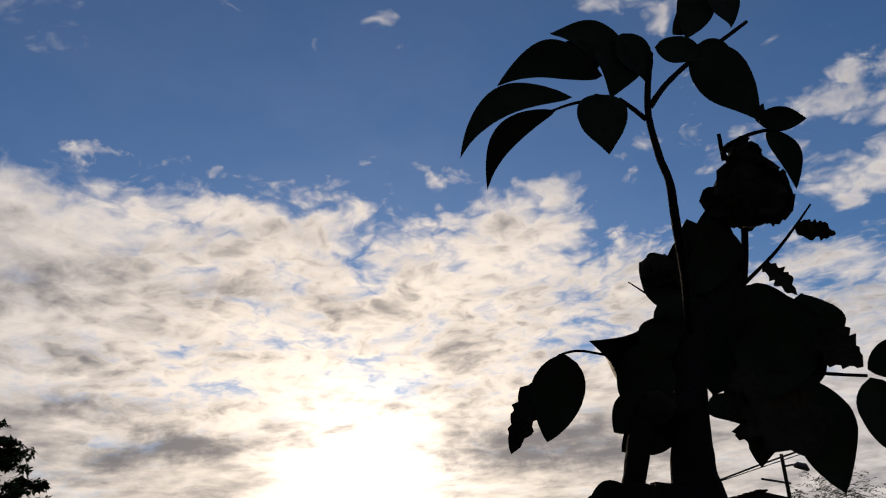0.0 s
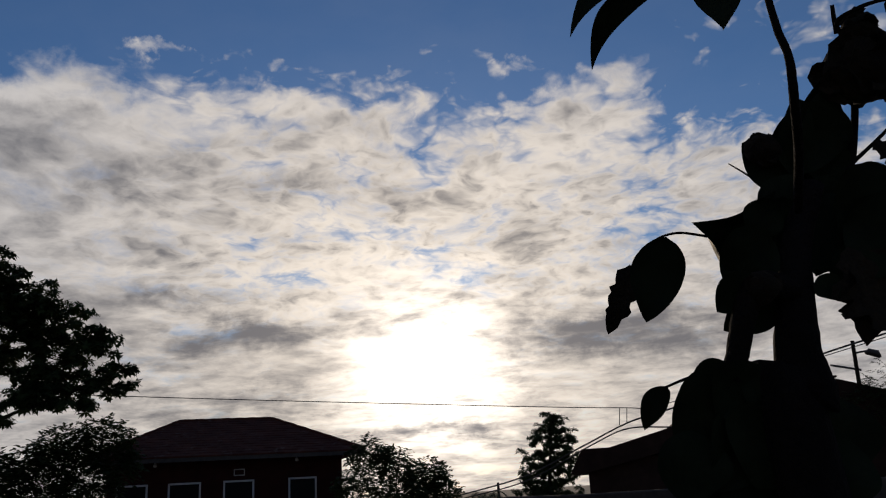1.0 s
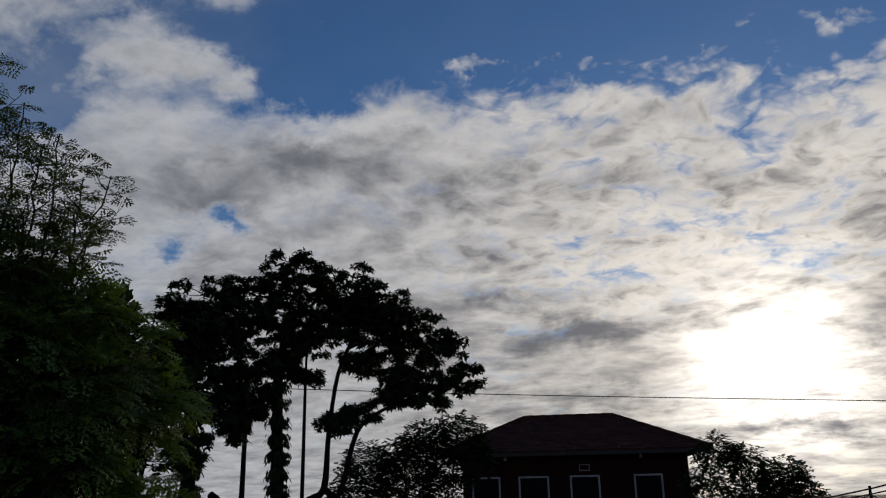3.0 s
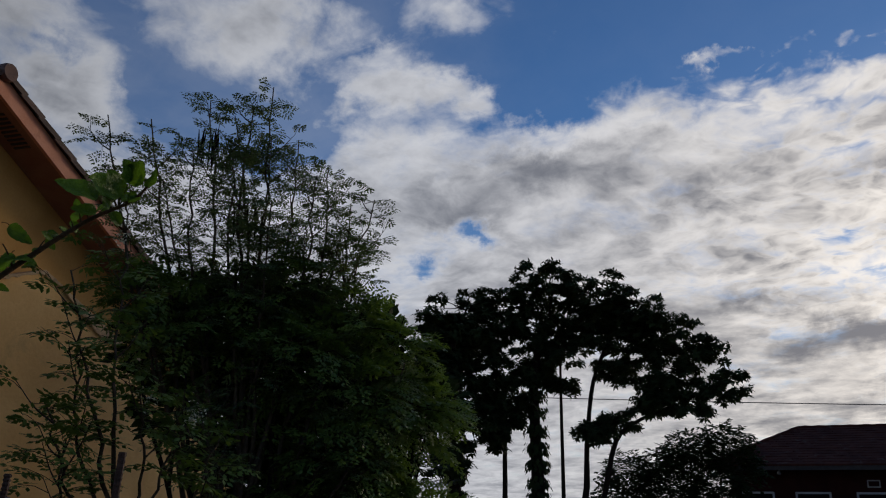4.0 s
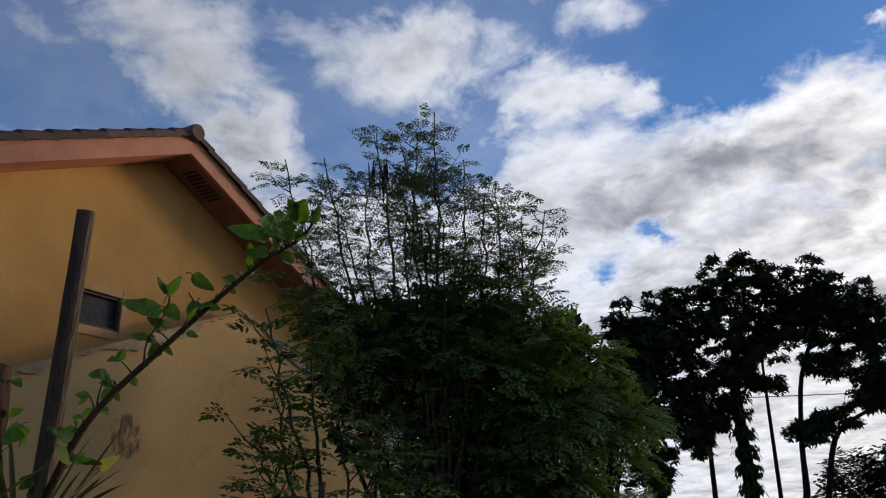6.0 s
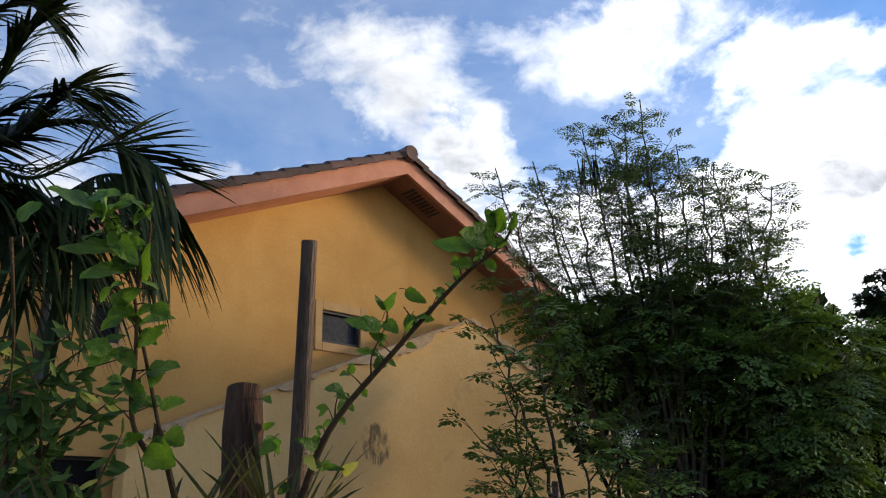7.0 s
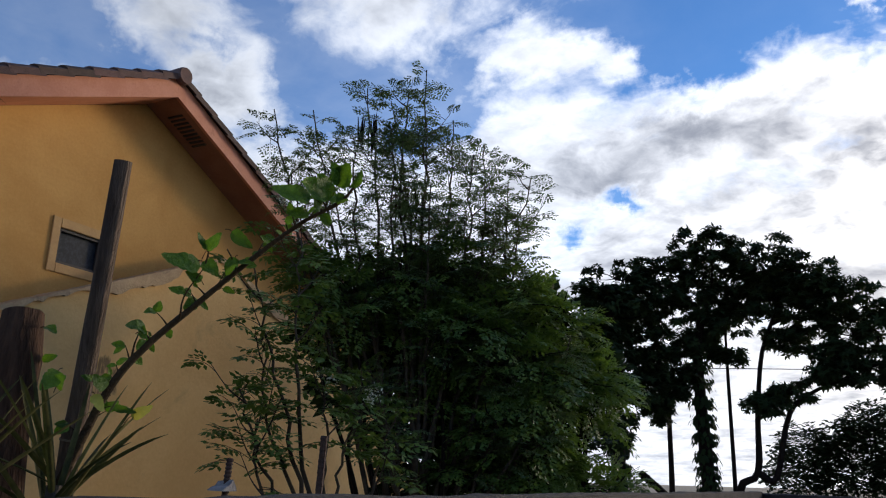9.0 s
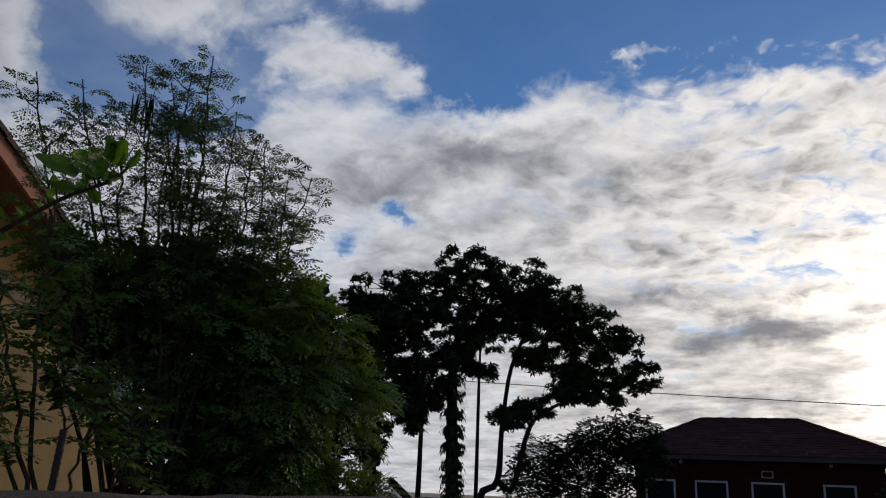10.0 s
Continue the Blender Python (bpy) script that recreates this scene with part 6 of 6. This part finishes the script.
# ---- shrub before the sunset, coloured as a silhouette ----
def make_backlit_shrub():
    root = thing("camellia_shrub", pose(0, 0, 0), "leathery-leaved shrub with withered flower heads, coloured as a silhouette against the sky", "shrub")
    foot = Vector((0.26, 1.0, 0.0))
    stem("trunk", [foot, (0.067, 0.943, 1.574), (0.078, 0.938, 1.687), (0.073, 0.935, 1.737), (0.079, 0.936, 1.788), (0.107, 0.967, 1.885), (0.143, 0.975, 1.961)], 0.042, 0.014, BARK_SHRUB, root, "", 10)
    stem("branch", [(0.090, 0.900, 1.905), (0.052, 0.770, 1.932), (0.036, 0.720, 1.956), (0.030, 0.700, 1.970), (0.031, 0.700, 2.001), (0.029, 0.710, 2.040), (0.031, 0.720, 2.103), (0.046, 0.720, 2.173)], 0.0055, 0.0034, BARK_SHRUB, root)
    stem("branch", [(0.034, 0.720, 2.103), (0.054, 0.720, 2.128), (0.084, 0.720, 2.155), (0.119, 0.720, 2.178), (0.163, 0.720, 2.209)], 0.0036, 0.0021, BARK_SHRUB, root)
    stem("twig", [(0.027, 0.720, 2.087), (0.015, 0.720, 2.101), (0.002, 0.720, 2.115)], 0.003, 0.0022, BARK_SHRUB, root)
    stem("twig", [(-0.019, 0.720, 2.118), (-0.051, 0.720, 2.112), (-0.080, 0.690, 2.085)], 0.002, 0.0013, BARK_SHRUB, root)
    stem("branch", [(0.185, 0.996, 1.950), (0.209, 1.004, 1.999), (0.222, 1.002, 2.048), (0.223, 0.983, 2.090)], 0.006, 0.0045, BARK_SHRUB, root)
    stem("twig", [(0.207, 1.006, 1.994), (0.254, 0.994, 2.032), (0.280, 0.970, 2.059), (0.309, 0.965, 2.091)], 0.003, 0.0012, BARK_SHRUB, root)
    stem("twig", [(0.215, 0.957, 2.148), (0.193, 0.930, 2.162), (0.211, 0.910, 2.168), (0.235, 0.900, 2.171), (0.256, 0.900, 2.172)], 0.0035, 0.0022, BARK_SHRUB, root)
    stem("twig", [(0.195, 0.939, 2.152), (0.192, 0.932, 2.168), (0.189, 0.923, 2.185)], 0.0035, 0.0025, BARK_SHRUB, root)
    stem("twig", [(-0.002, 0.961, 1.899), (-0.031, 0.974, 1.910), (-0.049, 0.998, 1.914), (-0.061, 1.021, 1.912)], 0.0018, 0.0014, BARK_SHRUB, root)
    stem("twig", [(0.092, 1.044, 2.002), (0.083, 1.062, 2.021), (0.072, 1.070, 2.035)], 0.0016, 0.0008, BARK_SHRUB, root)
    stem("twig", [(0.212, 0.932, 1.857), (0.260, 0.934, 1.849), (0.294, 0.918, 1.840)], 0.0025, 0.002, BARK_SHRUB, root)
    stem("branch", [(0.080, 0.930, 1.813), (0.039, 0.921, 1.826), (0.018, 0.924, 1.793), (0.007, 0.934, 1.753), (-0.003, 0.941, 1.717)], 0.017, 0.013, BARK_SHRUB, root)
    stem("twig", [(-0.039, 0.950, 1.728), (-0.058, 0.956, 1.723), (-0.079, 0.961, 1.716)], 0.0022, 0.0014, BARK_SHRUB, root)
    face = Vector((0.05, -1.0, -0.25))
    rows = [
        ((0.016, 0.720, 2.163), (-0.062, 0.720, 2.209), 0.050, 0.13, 0.0),
        ((-0.012, 0.720, 2.146), (-0.129, 0.720, 2.141), 0.046, 0.21, 0.0),
        ((-0.048, 0.720, 2.121), (-0.178, 0.690, 2.035), 0.034, 0.20, 0.0),
        ((-0.064, 0.740, 2.118), (-0.142, 0.810, 2.061), 0.031, 0.20, 0.0),
        ((-0.022, 0.720, 2.124), (-0.020, 0.720, 2.045), 0.056, 0, 0.0),
        ((0.019, 0.720, 2.202), (0.036, 0.720, 2.132), 0.045, 0, 0.0),
        ((0.010, 0.720, 2.188), (-0.006, 0.720, 2.118), 0.060, 0, 0.0),
        ((0.052, 0.720, 2.180), (0.111, 0.720, 2.162), 0.037, 0, 0.0),
        ((0.107, 0.720, 2.227), (0.076, 0.720, 2.197), 0.033, 0, 0.0),
        ((0.117, 0.720, 2.261), (0.089, 0.720, 2.189), 0.047, 0, 0.0),
        ((0.135, 0.720, 2.260), (0.143, 0.720, 2.201), 0.046, 0, 0.0),
        ((0.097, 0.720, 2.176), (0.148, 0.720, 2.076), 0.063, 0, 0.0),
        ((0.101, 0.720, 2.181), (0.136, 0.720, 2.145), 0.037, 0, 0.0),
        ((0.232, 0.900, 2.190), (0.302, 0.900, 2.187), 0.035, 0, 0.0),
        ((0.245, 0.900, 2.173), (0.262, 0.900, 2.083), 0.034, -0.1, 0.0),
        ((0.235, 0.900, 2.185), (0.249, 0.900, 2.215), 0.018, 0, 0.0),
        ((-0.014, 0.720, 2.158), (-0.046, 0.720, 2.195), 0.033, 0, 0.0)]
    rows_mid = [
        ((0.173, 1.015, 2.006), (0.178, 0.971, 2.105), 0.062, 0, 0.0),
        ((0.152, 1.022, 1.977), (0.143, 0.981, 2.088), 0.085, 0, 0.0),
        ((0.173, 1.016, 1.973), (0.173, 0.970, 2.086), 0.090, 0, 0.0),
        ((0.112, 1.000, 2.042), (0.200, 0.977, 2.018), 0.095, 0, 0.0),
        ((0.143, 1.004, 1.975), (0.073, 1.003, 2.037), 0.073, 0, 0.0),
        ((0.156, 0.968, 1.896), (0.256, 0.917, 1.917), 0.129, 0, 0.0),
        ((0.170, 0.951, 1.935), (0.229, 0.922, 1.943), 0.066, 0, 0.0),
        ((0.156, 0.945, 1.897), (0.238, 0.921, 1.855), 0.112, 0, 0.0),
        ((0.248, 0.927, 1.898), (0.292, 0.917, 1.851), 0.046, 0, 0.35),
        ((0.295, 0.916, 1.847), (0.351, 0.879, 1.863), 0.046, 0, 0.0),
        ((0.297, 0.918, 1.838), (0.313, 0.925, 1.745), 0.068, 0, 0.0),
        ((0.234, 0.947, 1.849), (0.252, 0.961, 1.714), 0.078, 0, 0.0),
        ((0.153, 0.933, 1.865), (0.158, 0.954, 1.749), 0.072, 0, 0.35),
        ((0.167, 0.940, 1.859), (0.216, 0.940, 1.751), 0.111, 0, 0.35),
        ((0.154, 0.952, 1.877), (0.202, 0.952, 1.784), 0.092, 0, 0.0),
                ((0.071, 0.931, 1.934), (0.050, 0.952, 1.884), 0.058, 0, 0.0),
        ((0.062, 0.934, 1.896), (0.009, 0.962, 1.844), 0.069, 0, 0.0)]
    rows_core = [
        ((0.073, 0.946, 1.881), (0.027, 0.966, 1.854), 0.065, 0, 0.0),
        ((0.128, 0.984, 1.949), (0.182, 0.993, 1.843), 0.116, 0, 0.0),
        ((0.177, 0.979, 1.976), (0.144, 1.027, 1.854), 0.118, 0, 0.0),
        ((0.236, 0.947, 1.929), (0.182, 0.993, 1.843), 0.132, 0, 0.0),
        ((0.102, 0.972, 1.947), (0.079, 1.005, 1.853), 0.084, 0, 0.0),
        ((0.190, 0.973, 1.911), (0.259, 0.952, 1.870), 0.116, 0, 0.0),
        ((0.117, 0.978, 1.979), (0.103, 1.008, 1.897), 0.093, 0, 0.0),
        ((0.250, 0.932, 1.953), (0.253, 0.955, 1.871), 0.085, 0, 0.0),
        ((0.164, 0.994, 2.040), (0.178, 1.021, 1.951), 0.075, 0, 0.0)]
    rows_low = [
        ((-0.045, 0.997, 1.913), (-0.078, 1.027, 1.808), 0.072, 0, 0.0),
        ((-0.081, 1.079, 1.901), (-0.118, 1.103, 1.809), 0.038, 0, 0.35),
        ((0.281, 0.968, 2.062), (0.326, 0.954, 2.040), 0.028, 0, 0.35),
        ((0.234, 0.985, 2.018), (0.270, 0.986, 1.969), 0.029, 0, 0.35),
        ((0.033, 0.916, 1.834), (-0.012, 0.934, 1.798), 0.055, 0, 0.0),
        ((0.058, 0.928, 1.842), (0.010, 0.947, 1.816), 0.056, 0, 0.0),
        ((0.109, 0.925, 1.831), (0.124, 0.926, 1.800), 0.036, 0, 0.0),
        ((0.068, 0.930, 1.822), (-0.001, 0.956, 1.778), 0.063, 0, 0.0)]
    rows_foot = [
        ((-0.076, 0.960, 1.718), (-0.106, 0.970, 1.669), 0.033, 0.08, 0.0),
        ((-0.010, 0.942, 1.730), (-0.073, 0.964, 1.653), 0.076, 0, 0.0),
        ((-0.004, 0.940, 1.734), (-0.046, 0.952, 1.728), 0.032, 0, 0.0),
        ((0.034, 0.929, 1.726), (-0.027, 0.951, 1.682), 0.090, 0, 0.0),
        ((0.014, 0.959, 1.693), (-0.057, 0.981, 1.597), 0.120, 0, 0.0),
        ((0.058, 0.945, 1.689), (0.011, 0.963, 1.594), 0.127, 0, 0.0),
        ((0.043, 0.971, 1.698), (-0.024, 0.993, 1.583), 0.129, 0, 0.0),
        ((0.096, 0.954, 1.663), (0.057, 0.968, 1.568), 0.137, 0, 0.0),
        ((-0.053, 0.959, 1.665), (-0.070, 0.963, 1.580), 0.090, 0, 0.0),
        ((0.045, 0.925, 1.724), (0.008, 0.940, 1.691), 0.062, 0, 0.0),
        ((0.120, 0.963, 1.693), (0.092, 0.977, 1.590), 0.125, 0, 0.0),
        ((-0.016, 0.991, 1.645), (-0.040, 0.996, 1.559), 0.137, 0, 0.0),
        ((0.043, 0.984, 1.630), (0.043, 0.980, 1.533), 0.145, 0, 0.0)]
    # one broad leaf seen folded, its corners drawn out
    corners = [Vector(p) for p in ((-0.024, 0.940, 1.912), (0.081, 0.935, 1.944), (0.076, 0.964, 1.850), (0.007, 0.953, 1.841))]
    heart = sum(corners, Vector()) / 4
    verts, faces = [], []
    for i in range(9):
        for j in range(9):
            u, v = i / 8, j / 8
            p = corners[0].lerp(corners[1], u).lerp(corners[3].lerp(corners[2], u), v)
            pinch = 4 * max(u * (1 - u) * (v in (0, 1)), v * (1 - v) * (u == 0))
            p = p.lerp(heart, 0.26 * pinch) + Vector((0, 0.03 * math.sin(math.pi * u) * math.sin(math.pi * v), 0))
            verts.append(p)
    for i in range(8):
        for j in range(8):
            faces.append((9 * i + j, 9 * i + j + 1, 9 * i + j + 10, 9 * i + j + 9))
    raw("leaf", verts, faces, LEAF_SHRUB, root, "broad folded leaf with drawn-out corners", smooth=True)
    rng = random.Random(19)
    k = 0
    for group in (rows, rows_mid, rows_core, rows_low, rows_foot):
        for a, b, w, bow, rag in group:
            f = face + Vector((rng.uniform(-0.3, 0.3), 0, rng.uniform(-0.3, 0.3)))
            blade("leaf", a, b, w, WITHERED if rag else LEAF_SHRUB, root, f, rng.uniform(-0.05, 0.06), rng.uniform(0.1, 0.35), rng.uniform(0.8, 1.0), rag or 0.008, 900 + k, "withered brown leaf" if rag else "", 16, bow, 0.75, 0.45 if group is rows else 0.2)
            k += 1
    # withered flower heads: ruffled petals round a core
    for c, size, count, seed in (((0.230, 0.968, 2.113), 0.058, 34, 5), ((0.227, 0.947, 2.157), 0.029, 10, 6), ((0.097, 1.001, 2.023), 0.028, 12, 7), ((0.038, 0.912, 1.818), 0.024, 10, 8)):
        rng = random.Random(seed)
        bm = bmesh.new()
        bmesh.ops.create_icosphere(bm, subdivisions=3, radius=size * 0.8, matrix=Matrix.Translation(c))
        for v in bm.verts:
            d = v.co - Vector(c)
            v.co = Vector(c) + d * (1 + 0.22 * noise.noise(d * (2.2 / size) + Vector((seed, 0, 0))))
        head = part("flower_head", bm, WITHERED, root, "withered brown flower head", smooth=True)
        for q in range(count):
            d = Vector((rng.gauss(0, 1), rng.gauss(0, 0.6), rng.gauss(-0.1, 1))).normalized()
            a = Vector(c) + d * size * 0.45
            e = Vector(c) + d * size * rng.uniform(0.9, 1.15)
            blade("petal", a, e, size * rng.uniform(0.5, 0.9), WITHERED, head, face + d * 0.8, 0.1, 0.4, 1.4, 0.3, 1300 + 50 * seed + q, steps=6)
    settle(root, foot)


make_backlit_shrub()
